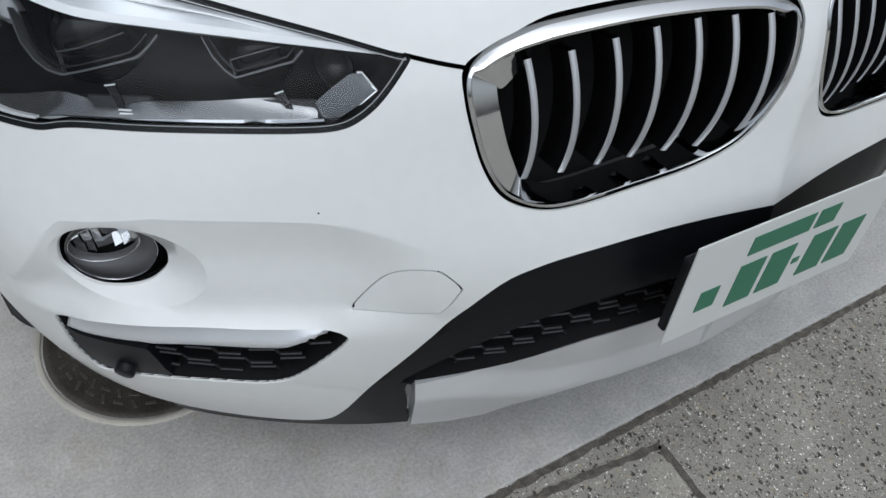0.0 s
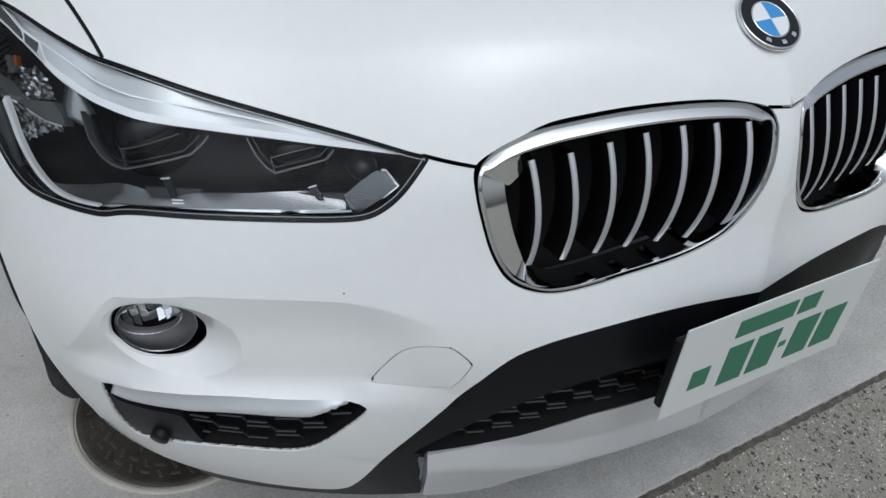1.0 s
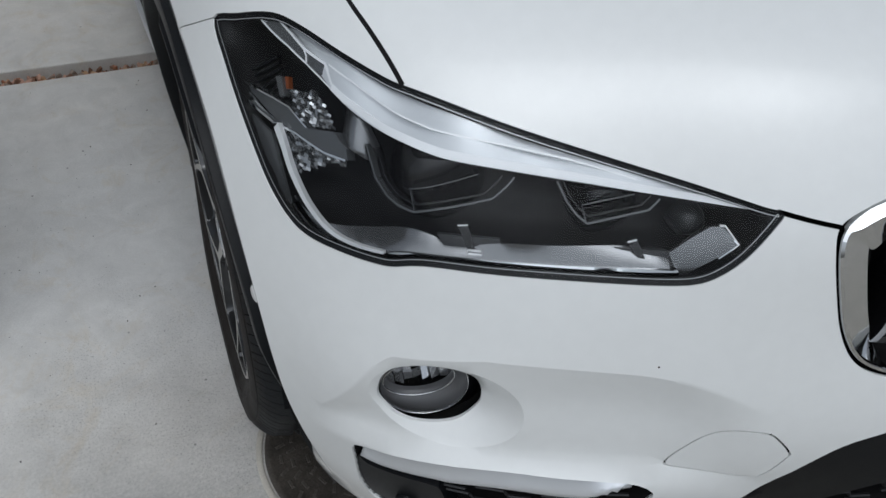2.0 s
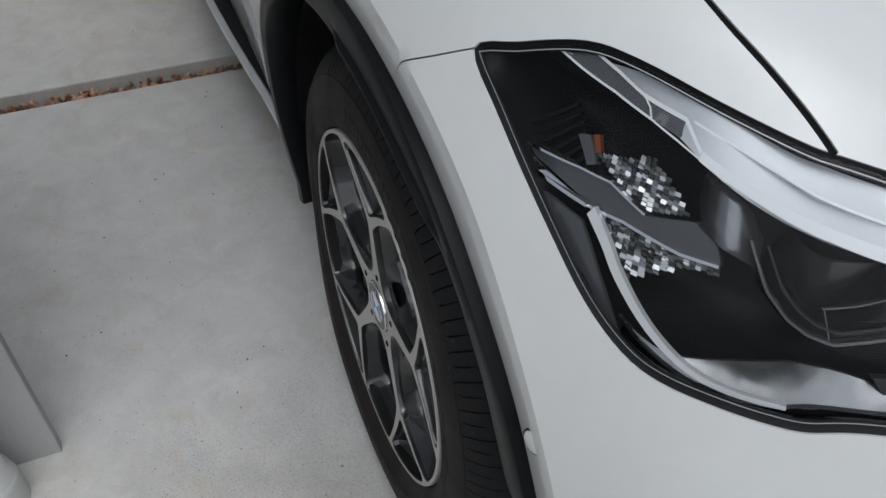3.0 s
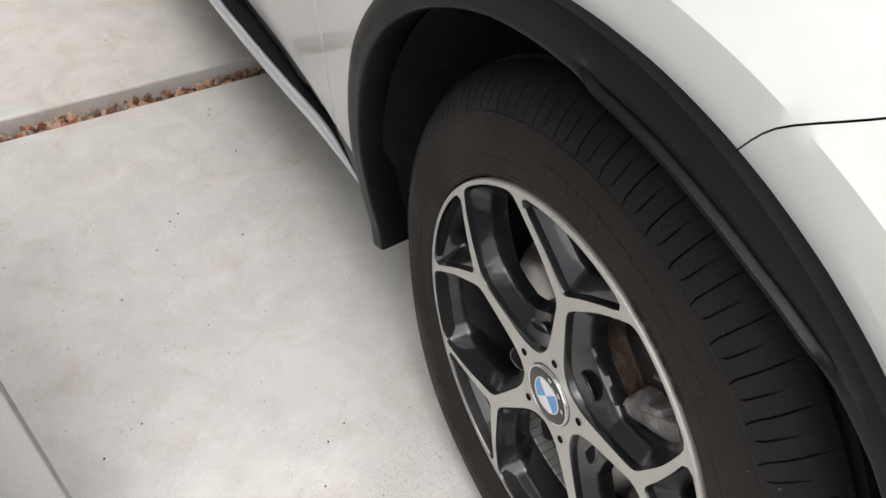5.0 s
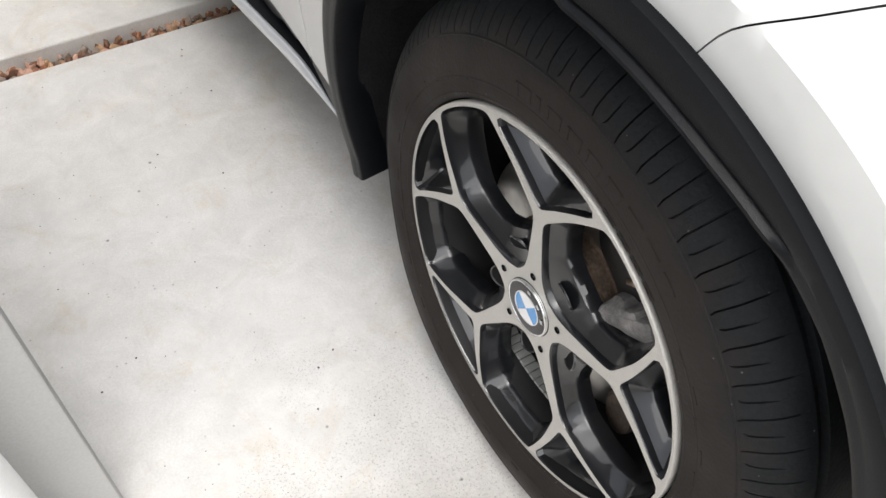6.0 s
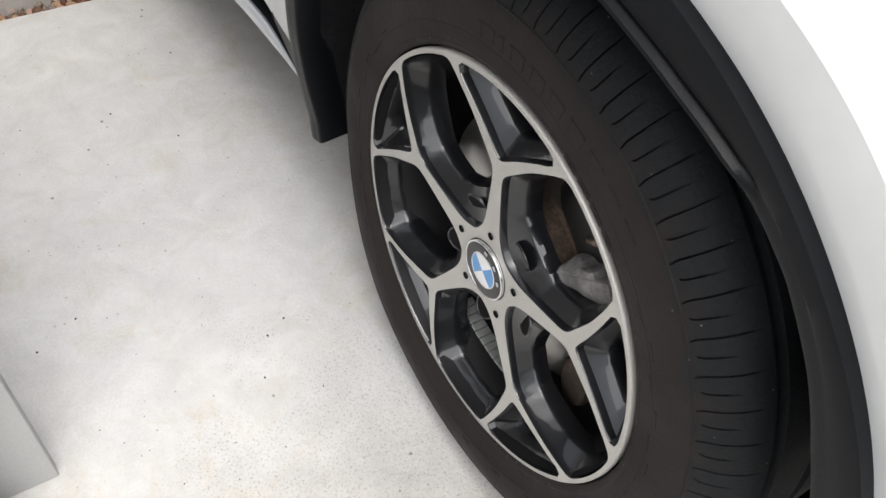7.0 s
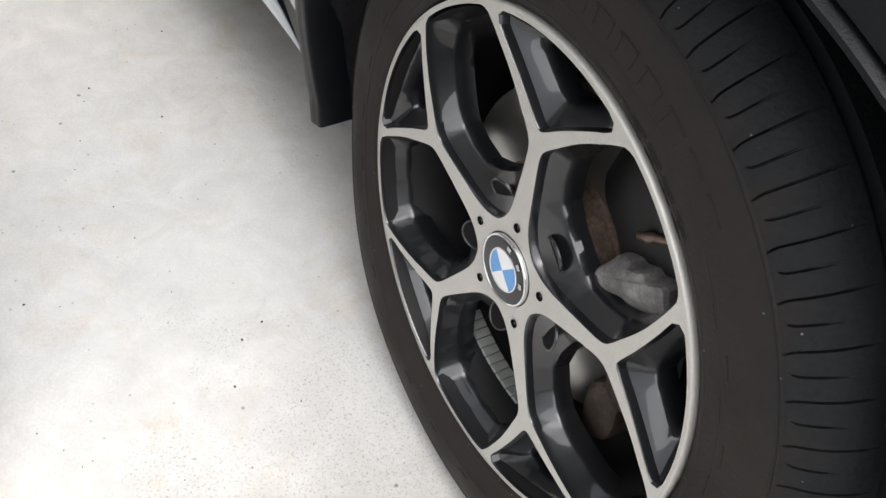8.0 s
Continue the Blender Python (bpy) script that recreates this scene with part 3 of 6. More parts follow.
def panel_mesh(name, which, material_, lip=.012, deep=0.0, mirror=0, crisp=0):
    """The mesh of one or several panels. mirror 0: right-hand side of the car; 1: left; 2: both in one mesh. lip: how far the edges turn in."""
    tri = PANEL_TRI[np.isin(PANEL_OF, which if isinstance(which, (list, tuple)) else [which])]
    used, inv = np.unique(tri, return_inverse=True)
    tri = inv.reshape(-1, 3)
    uv = PANEL_UV[used]
    d = deep(uv) if callable(deep) else deep
    p, n = shell(uv[:, 0], uv[:, 1], d), shell_normal(uv[:, 0], uv[:, 1])
    on_mid = np.abs(p[:, 0]) < 1e-5
    verts, faces = [*p], [tuple(t[::-1]) for t in tri]
    # make the faces look outwards
    a, b, c = p[tri[:, 0]], p[tri[:, 1]], p[tri[:, 2]]
    if (np.cross(c - a, b - a) * n[tri[:, 0]]).sum(1).mean() < 0:
        faces = [tuple(t) for t in tri]
    flat = len(faces)
    if lip:
        seen = {}
        for f in faces:
            for i, j in ((f[0], f[1]), (f[1], f[2]), (f[2], f[0])):
                seen.setdefault(frozenset((i, j)), []).append((i, j))
        rim = [s[0] for s in seen.values() if len(s) == 1 and not (on_mid[s[0][0]] and on_mid[s[0][1]])]
        made = {}

        def ring(i):
            if i not in made:
                made[i] = len(verts)
                verts.append(p[i]), verts.append(p[i] - n[i] * lip)
            return made[i]

        for i, j in rim:
            a, b = ring(i), ring(j)
            faces.append((j, i, a, b) if False else (b, a, a + 1, b + 1))
    verts = np.array(verts)
    if mirror:
        other = verts * (-1, 1, 1)
        back = [tuple(f[::-1]) for f in faces]
        if mirror == 1:
            verts, faces = other, back
        else:
            k = len(verts)
            top = faces[:flat] + [tuple(i + k for i in f) for f in back[:flat]]
            rest = faces[flat:] + [tuple(i + k for i in f) for f in back[flat:]]
            verts, faces, flat = np.concatenate([verts, other]), top + rest, len(top)
    me = mesh_from(name, verts, faces, material_, True, flat)
    if crisp:
        q = base_shell(uv[:, 0], uv[:, 1])
        grow = arch_growth(np.degrees(np.arctan2(q[:, 2] - HUB[2], q[:, 1] - HUB[1])))
        on_arch = np.abs(np.hypot(q[:, 1] - HUB[1], q[:, 2] - HUB[2]) - .4585 - grow) < .0009
        on_crest = (np.abs(q[:, 2] - crest_z(q[:, 0])) < .0006) & (np.abs(q[:, 0] + .65) < .15) & (q[:, 1] < .6)
        on_bowl = (np.abs(np.hypot((q[:, 0] + .707) / .069, (q[:, 2] - .556) / .057) - 1) < .012) & (q[:, 1] < .6)
        flag = np.zeros(len(verts), int)
        half = len(verts) // 2 if mirror == 2 else len(verts)
        for start in (0, half) if mirror == 2 else (0,):
            flag[start:start + len(uv)] = on_arch + 2 * on_bowl + 4 * on_crest
        ends = np.zeros(2 * len(me.edges), np.int32)
        me.edges.foreach_get("vertices", ends)
        ends = flag[ends.reshape(-1, 2)]
        me.edges.foreach_set("use_edge_sharp", (ends[:, 0] > 0) & (ends[:, 0] == ends[:, 1]))
    if mirror == 2:
        bm = bmesh.new()
        bm.from_mesh(me)
        bmesh.ops.remove_doubles(bm, verts=[v for v in bm.verts if abs(v.co.x) < 1e-4], dist=2e-4)
        bm.to_mesh(me)
        bm.free()
    return me


def patch(name, loop, material_, deep=0.0, lip=.004, step=.012, mirror=0, smooth=True):
    """A piece of the shell inside a loop, at some depth behind the skin (or a depth that varies over the loop)."""
    loop = np.array(loop, float)
    pts = [Vector(q) for q in loop]
    edges = [(i, (i + 1) % len(loop)) for i in range(len(loop))]
    lo, hi = loop.min(0), loop.max(0)
    g = np.stack([a.ravel() for a in np.meshgrid(np.arange(lo[0] + step / 2, hi[0], step), np.arange(lo[1] + step / 2, hi[1], step))], 1)
    if len(g):
        g = g[inside(g, loop)]
    for q in g:
        if np.abs(loop - q).sum(1).min() > step * .45:
            pts.append(Vector(q))
    v, _, f, *_ = delaunay_2d_cdt(pts, edges, [], 1, 1e-7)
    uv, tri = np.array([tuple(q) for q in v]), np.array([t for t in f if len(t) == 3])
    d = deep(uv) if callable(deep) else np.full(len(uv), deep)
    p, n = shell(uv[:, 0], uv[:, 1], d), shell_normal(uv[:, 0], uv[:, 1])
    a, b, c = p[tri[:, 0]], p[tri[:, 1]], p[tri[:, 2]]
    turn = (np.cross(b - a, c - a) * n[tri[:, 0]]).sum(1) < 0
    faces = [tuple(t[::-1]) if w else tuple(t) for t, w in zip(tri, turn)]
    flat, verts = len(faces), [*p]
    if lip:
        seen = {}
        for f_ in faces:
            for i, j in ((f_[0], f_[1]), (f_[1], f_[2]), (f_[2], f_[0])):
                seen.setdefault(frozenset((i, j)), []).append((i, j))
        for i, j in [s[0] for s in seen.values() if len(s) == 1]:
            k = len(verts)
            verts += [p[i], p[j], p[j] - n[j] * lip, p[i] - n[i] * lip]
            faces.append((k + 1, k, k + 3, k + 2))
    verts = np.array(verts)
    if mirror:
        verts, faces = verts * (-1, 1, 1), [f_[::-1] for f_ in faces]
    return mesh_from(name, verts, faces, material_, smooth, flat)


def ribbon(name, line, width, material_, deep=0.0, lip=.004, mirror=0):
    """A narrow band of the shell along a line."""
    t = np.gradient(np.array(line, float), axis=0)
    t /= np.linalg.norm(t, axis=1, keepdims=True)
    w = np.broadcast_to(np.asarray(width, float), (len(t),))[:, None] / 2
    n = np.stack([-t[:, 1], t[:, 0]], 1) * w
    return patch(name, np.concatenate([line + n, (line - n)[::-1]]), material_, deep, lip, .02, mirror)


def shrink(loop, by):
    """A loop drawn in by some metres, for loops in (x, z) or (u, v)."""
    p = np.array(loop, float)
    t = np.roll(p, -1, 0) - np.roll(p, 1, 0)
    t /= np.maximum(np.linalg.norm(t, axis=1, keepdims=True), 1e-9)
    area = (p[:, 0] * np.roll(p[:, 1], -1) - np.roll(p[:, 0], -1) * p[:, 1]).sum()
    n = np.stack([-t[:, 1], t[:, 0]], 1) * (1 if area > 0 else -1)
    return p + n * np.broadcast_to(np.asarray(by, float), (len(p),))[:, None]


def flip(verts):
    return [(-v[0], v[1], v[2]) for v in verts]


# ---- the car: skin ----
def tuck_under(uv):
    """The sill turns in below its silver strip."""
    p = base_shell(uv[:, 0], uv[:, 1])
    edge = np.interp(p[:, 1], [1.2, 1.275, 1.32, 1.36, 1.406, 1.568, 1.79], [.216, .236, .260, .288, .299, .280, .255])
    return .16 * np.clip((edge - p[:, 2]) / .06, 0, 1)


car = thing("car", "white compact crossover car parked on a concrete driveway", "car")
part("front_bumper", panel_mesh("front_bumper", "bumper", WHITE, .004, mirror=2, crisp=1), car)
part("hood", panel_mesh("hood", "hood", WHITE, mirror=2), car)
for side in (0, 1):
    part("fender", panel_mesh("fender", "fender", WHITE, mirror=side, crisp=1), car)
    part("front_door", panel_mesh("front_door", "door", WHITE, mirror=side), car)
    part("tow_eye_cover", panel_mesh("tow_eye_cover", "tow_cover", WHITE, .006, mirror=side), car)
    part("lower_trim", panel_mesh("lower_trim", "skirt", PLASTIC, .012, lambda uv: .05 * ramp(-base_shell(uv[:, 0], uv[:, 1])[:, 0], .68, .78), mirror=side), car, "black plastic lower trim")
    part("sill_trim", panel_mesh("sill_trim", ["sill", "door_sill"], PLASTIC, .004, tuck_under, mirror=side), car, "black plastic sill trim")
    front_sill = find_uv([(1.274, .300), (1.29, .301), (1.315, .303), (1.362, .305), (1.366, .292), (1.34, .276), (1.32, .262), (1.280, .238), (1.264, .226)], "side", SIDE)
    part("sill_end", patch("sill_end", front_sill, PLASTIC, .001, .02, .012, side), car, "black plastic end of the sill trim")
# dark sheet added behind the skin so that the panel gaps look shaded
part("gap_backing", panel_mesh("gap_backing", sorted(set(PANEL_OF) - {"out", "wheel", "headlight", "kidney", "fog", "air", "intake", "underside", "sill", "door_sill"}), DARK, 0, .05, mirror=2), car, "dark sheet added behind the panels to shade their gaps")

# skid plate across the front, with a raised middle
skid_xz = [(0, .418), (-.1, .416), (-.212, .40), (-.30, .362), (-.36, .344), (-.418, .336), (-.410, .224), (-.36, .220), (-.312, .227), (-.279, .25), (-.175, .286), (0, .30)]
skid_loop = find_uv(np.concatenate([np.linspace(a, b, 8, endpoint=False) for a, b in zip(skid_xz[:-1], skid_xz[1:])] + [np.array(skid_xz[-1:])]), "front", FRONT)


def skid_depth(uv):
    p = base_shell(uv[:, 0], uv[:, 1])
    crease = np.interp(-p[:, 0], [0, .20, .24, .36, .42], [.352, .330, .324, .352, .352])
    return .004 - .017 * np.clip((crease - p[:, 2]) / .045, 0, 1)


def joined(name, a, b):
    """Two halves as one mesh."""
    bm = bmesh.new()
    bm.from_mesh(a), bm.from_mesh(b)
    bmesh.ops.remove_doubles(bm, verts=[v for v in bm.verts if abs(v.co.x) < 1e-3], dist=1e-3)
    bm.to_mesh(a)
    bm.free()
    return a


skid_me = joined("skid_plate", patch("skid_plate", skid_loop, SATIN, skid_depth, .025, .008), patch("skid_plate", skid_loop, SATIN, skid_depth, .025, .008, 1))
skid_me.set_sharp_from_angle(angle=radians(22))
part("skid_plate", skid_me, car, "satin silver skid plate")

# lower intake: a dark pocket with staggered ribs
part("intake_back", panel_mesh("intake_back", "intake", DARK, -.0475, .05, mirror=2), car, "dark pocket of the lower intake")


def honeycomb(x0, x1, z0, z1, pitch, row, poly, r):
    """Staggered dashes with slanting links, clipped to an outline in (x, z)."""
    lines = []
    rows = int((z1 - z0) / row) + 1
    for k in range(rows):
        z = z0 + k * row
        x = x0 - (k % 2) * pitch / 2
        while x < x1:
            lines.append([(x, z), (x + pitch * .42, z), (x + pitch * .5, z - row * .5), (x + pitch * .86, z - row * .5)])
            x += pitch
    out = []
    for line in lines:
        for a, b in zip(line[:-1], line[1:]):
            m = np.array([[(a[0] + b[0]) / 2, (a[1] + b[1]) / 2], a, b])
            if inside(m, poly).all():
                out.append((a, b))
    return out


RIB = material("rib_plastic", (.022, .022, .024), .4, spec=.3, vary=.1)


def rib_mesh(name, pieces, deep, r, both):
    verts, faces = [], []
    for a, b in pieces:
        q = find_uv([a, b], "front", FRONT)
        p = shell(q[:, 0], q[:, 1], deep)
        v, f = sweep(p, r, False, 5, 1.6, [(0, -1, .3)] * 2)
        k = len(verts)
        verts += v
        faces += [tuple(i + k for i in g) for g in f]
    if both:
        k = len(verts)
        faces += [tuple(i + k for i in g[::-1]) for g in faces]
        verts += flip(verts)
    return mesh_from(name, verts, faces, RIB, False)


intake_xz = np.array([(x, z if i < 7 else z - .018) for i, (x, z) in enumerate(INTAKE)])
part("intake_ribs", rib_mesh("intake_ribs", honeycomb(-.40, 0, .325, .51, .066, .020, intake_xz, .0022), .020, .0019, True), car, "black honeycomb ribs")

# ---- side intakes with their silver bars ----
bar_top = smooth_loop([(-.782, .4645), (-.753, .4745), (-.718, .4795), (-.659, .4835), (-.598, .4815), (-.54, .4775), (-.519, .4715)], 5, False)
bar_low = smooth_loop([(-.519, .4705), (-.545, .452), (-.562, .438), (-.58, .434), (-.66, .437), (-.723, .431), (-.752, .430), (-.781, .431)], 5, False)
bar_xz = np.concatenate([bar_top, bar_low])
bar_uv = find_uv(bar_xz, "front", FRONT)


def bar_depth(uv):
    """A bright upper face, a crest, and a chamfer below it."""
    p = base_shell(uv[:, 0], uv[:, 1])
    f = (p[:, 2] - np.interp(p[:, 0], bar_low[::-1, 0], bar_low[::-1, 1])) / np.maximum(np.interp(p[:, 0], bar_top[:, 0], bar_top[:, 1]) - np.interp(p[:, 0], bar_low[::-1, 0], bar_low[::-1, 1]), .004)
    return .002 + .014 * np.clip((.30 - f) / .30, 0, 1) + .017 * np.clip((f - .30) / .70, 0, 1)


block_xz = [(-.7835, .437), (-.776, .429), (-.752, .429), (-.716, .430), (-.708, .42), (-.698, .385), (-.692, .367), (-.712, .362), (-.743, .3505), (-.763, .3475), (-.7775, .387)]
block_uv = find_uv(smooth_loop(block_xz, 3), "front", FRONT)
air_pieces = honeycomb(-.71, -.5, .366, .47, .066, .020, np.array(AIR), .002)
for side in (0, 1):
    pod = part("side_intake", panel_mesh("side_intake", "air", DARK, -.0425, .045, mirror=side), car, "dark bumper side intake")
    part("silver_bar", patch("silver_bar", bar_uv, SATIN, bar_depth, .012, .005, side), pod, "satin silver trim bar")
    part("sensor_block", patch("sensor_block", block_uv, PLASTIC, .004, .02, .01, side), pod)
    ribs = rib_mesh("ribs", air_pieces, .016, .0017, False)
    if side:
        ribs.transform(Matrix.Diagonal((-1, 1, 1, 1)))
        ribs.flip_normals()
    part("ribs", ribs, pod, "black honeycomb ribs")


def disc_on_shell(name, at_uv, radius, material_, proud=.002, lip=.006, ring=0.0, mirror=0):
    """A round piece on the shell; ring: the radius of a hole in it."""
    p = shell([at_uv[0]], [at_uv[1]])[0]
    n = shell_normal(np.array([at_uv[0]]), np.array([at_uv[1]]))[0]
    prof = [(-proud + lip, radius), (-proud + .0012, radius), (-proud, radius - .0012), (-proud, max(ring, .0001))]
    if ring:
        prof.append((-proud + lip, ring))
    v, f = lathe(prof, 40)
    rot = Vector((-1, 0, 0)).rotation_difference(Vector(n)).to_matrix()
    v = [tuple(rot @ Vector(q) + Vector(p)) for q in v]
    if mirror:
        v, f = flip(v), [g[::-1] for g in f]
    return mesh_from(name, v, f, material_)


for side in (0, 1):
    low_uv = find_uv([(-.737, .369)], "front", FRONT)[0]
    part("parking_sensor", disc_on_shell("parking_sensor", low_uv, .0125, PLASTIC, .006, .012, 0, side), car, "round black parking sensor")
    side_uv = nearest_uv([(-.8555, .4705, .579)])[0]
    part("side_sensor", disc_on_shell("side_sensor", side_uv, .0105, WHITE, .0008, .002, 0, side), car, "round white parking sensor")
    part("sensor_ring", disc_on_shell("sensor_ring", side_uv, .0118, PLASTIC, .0003, .002, .0105, side), car)

# silver strip along the sill, thin where it starts behind the wheel, and chips
SILL = np.array([(-.848, 1.262, .242), (-.850, 1.30, .247), (-.853, 1.36, .252), (-.858, 1.45, .255), (-.867, 1.55, .256), (-.877, 1.70, .255), (-.885, 1.90, .254), (-.888, 2.30, .254), (-.888, 3.05, .254), (-.87, 3.12, .256)])
for side in (0, 1):
    line = smooth_loop(SILL, 5, False)
    size = .12 + .88 * ramp(line[:, 1], 1.27, 1.43)
    verts = [(x + a * k, y, z + c * k) for (x, y, z), k in zip(line, size) for a, c in ((.012, .009), (.010, .010), (.004, .008), (0, .002), (.001, -.007), (.006, -.012), (.045, -.016))]
    faces = [(i * 7 + j, (i + 1) * 7 + j, (i + 1) * 7 + j + 1, i * 7 + j + 1) for i in range(len(line) - 1) for j in range(6)]
    faces = [f[::-1] for f in faces]
    ledge = [(x + a * k, y, z + c * k) for (x, y, z), k in zip(line, size) for a, c in ((.055, .020), (.011, .0085))]
    ledge_f = [(i * 2, i * 2 + 1, i * 2 + 3, i * 2 + 2) for i in range(len(line) - 1)]
    part("sill_ledge", mesh_from("sill_ledge", flip(ledge) if side else ledge, [f[::-1] for f in ledge_f] if side else ledge_f, PLASTIC), car, "black ledge above the silver strip")
    strip_me = mesh_from("sill_strip", flip(verts) if side else verts, [f[::-1] for f in faces] if side else faces, SATIN)
    part("sill_strip", strip_me, car, "satin silver sill strip")
chip_uv = nearest_uv([(-.517, .210, .634)])[0]
part("paint_chip", disc_on_shell("paint_chip", chip_uv, .0019, SPEC, .0004, .001), car, "tiny dark paint chip")
chip_uv = nearest_uv([(-.4105, .137, .5665)])[0]
part("paint_chip", disc_on_shell("paint_chip", chip_uv, .0016, SPEC, .0004, .001), car, "tiny dark paint chip")

# ---- kidney grilles ----
kid_xz = smooth_loop(KIDNEY, 4)


def kidney_ring():
    """Chrome surround: loops from the outer edge over the crest into the opening."""
    t = np.roll(kid_xz, -1, 0) - np.roll(kid_xz, 1, 0)
    up = np.clip(np.abs(t[:, 0]) / np.linalg.norm(t, axis=1), 0, 1) ** 2 * ramp(kid_xz[:, 1], .70, .785)
    face = .0045 + .0105 * ramp(up, .25, .9)
    wide = face + .002 + .024 * ramp(-kid_xz[:, 0], .265, .366) + .007 * ramp(kid_xz[:, 0], -.07, -.03)
    lean = .0065 * ramp(up, .25, .9)
    rows = [(face * 0, .012 + lean), (face * 0, .003 + lean), (face * .06, .0012 + lean), (face * .2, lean * .82), (face * .85, -.001 + 0 * face), (face, 0 * face), (face + .0012, .003 + 0 * face), (np.maximum(wide, face + .002), .022 - .013 * ramp(-kid_xz[:, 0], .30, .362)), (np.maximum(wide, face + .002) * 1.03, .05 + 0 * face)]
    verts, n = [], len(kid_xz)
    for inset, deep in rows:
        loop = shrink(kid_xz, inset)
        q = find_uv(loop, "front", FRONT)
        verts += list(shell(q[:, 0], q[:, 1], deep))
    faces = [(r * n + i, r * n + (i + 1) % n, (r + 1) * n + (i + 1) % n, (r + 1) * n + i) for r in range(len(rows) - 1) for i in range(n)]
    return verts, faces


def slat(x):
    """One upright bar: a bright bowed front edge and the dark fin behind it."""
    z = np.linspace(.782 + .028 * ramp(np.array([x]), -.33, -.1)[0], .664 - .008 * ramp(np.array([x]), -.1, -.3)[0], 14)
    bow = np.linspace(-1, 1, 14) ** 2
    q = find_uv([(x - .004 * b - .017 * s_ ** 1.5 * ramp(np.array([x]), -.33, -.06)[0], w) for b, w, s_ in zip(bow, z, np.linspace(0, 1, 14))], "front", FRONT)
    return q, -.001 + .006 * bow + .012 * bow * np.linspace(0, 1, 14)


for side in (0, 1):
    v, f = kidney_ring()
    if side:
        v, f = flip(v), [g[::-1] for g in f]
    ring_me = mesh_from("kidney_grille", v, f, CHROME)
    ring_me.set_sharp_from_angle(angle=radians(28))
    grille = part("kidney_grille", ring_me, car, "chrome-framed kidney grille with upright slats")
    part("grille_back", panel_mesh("grille_back", "kidney", DARK, 0, .075, mirror=side), grille, "dark pocket behind the slats")
    for x in (-.306, -.2615, -.2155, -.1725, -.1285, -.088, -.048):
        q, d = slat(x)
        n = shell_normal(q[:, 0], q[:, 1])
        front = shell(q[:, 0], q[:, 1], d)
        across = np.cross(np.gradient(front, axis=0), n)
        across /= np.linalg.norm(across, axis=1, keepdims=True)
        h = .0037
        rows = [front + across * h, front + across * h * .8 + n * .0015, front - across * h * .8 + n * .0015, front - across * h]
        verts = np.concatenate(rows)
        faces = [(r * 14 + i, r * 14 + i + 1, (r + 1) * 14 + i + 1, (r + 1) * 14 + i) for r in range(3) for i in range(13)]
        back = [front + across * h * .95, front + across * h * 1.6 - n * .045, front - across * h * 1.6 - n * .045, front - across * h * .95]
        vb = np.concatenate(back)
        fb = [(r * 14 + i, r * 14 + i + 1, (r + 1) * 14 + i + 1, (r + 1) * 14 + i) for r in range(3) for i in range(13)]
        if side:
            verts, vb = verts * (-1, 1, 1), vb * (-1, 1, 1)
        part("slat", mesh_from("slat", verts, faces, SLAT), grille, "bright slat edge")
        part("slat_fin", mesh_from("slat_fin", vb, fb, GLOSS), grille)

# ---- round badge on the hood ----
badge_uv = nearest_uv([(0, .2, .891)])[0]


def roundel(name, parent, matrix, radius):
    """A round badge: bright rim, dark ring with three pale marks, quartered blue and white disc."""
    def turned(profile, steps, start=0.0, end=2 * math.pi):
        v, f = lathe(profile, steps, start=start, end=end)
        return [tuple(matrix @ Vector(q)) for q in v], f
    r = radius
    base = part(name, mesh_from(name, *turned([(.002, r), (-.0025, r), (-.0035, r * .985), (-.0035, r * .95), (-.0028, r * .94)], 48), CHROME), parent, "round badge with a blue and white centre")
    part("dark_ring", mesh_from("dark_ring", *turned([(-.0028, r * .945), (-.0034, r * .8), (-.0034, r * .62)], 48), GLOSS), base)
    part("inner_rim", mesh_from("inner_rim", *turned([(-.0034, r * .62), (-.0042, r * .60), (-.0036, r * .58)], 48), CHROME), base)
    for k in range(4):
        part("quarter", mesh_from("quarter", *turned([(-.0036, r * .585), (-.0040, r * .3), (-.0041, .0002)], 12, k * math.pi / 2, (k + 1) * math.pi / 2), BLUE if k % 2 else BADGE_WHITE), base)
    for k in (-38, 0, 38):
        a = radians(90 + k)
        part("mark", mesh_from("mark", *turned([(-.0038, r * .85), (-.0042, r * .79), (-.0038, r * .72)], 4, a - .10, a + .10), SLAT), base)
    return base


bp = shell([badge_uv[0]], [badge_uv[1]])[0]
bn = Vector(shell_normal(np.array([badge_uv[0]]), np.array([badge_uv[1]]))[0])
bn.x = 0
bn.normalize()
ax = Vector((1, 0, 0))
badge_m = Matrix.Translation(Vector((0, bp[1], bp[2]))) @ Matrix((-bn, ax, (-bn).cross(ax))).transposed().to_4x4()
roundel("hood_badge", car, badge_m, .041)

# ---- number plate with plain bars for its characters ----
plate_m = Matrix.Translation((0, .010, .535)) @ Euler((radians(-4), 0, 0)).to_matrix().to_4x4()


def plated(bm):
    bm.transform(plate_m)
    return bm


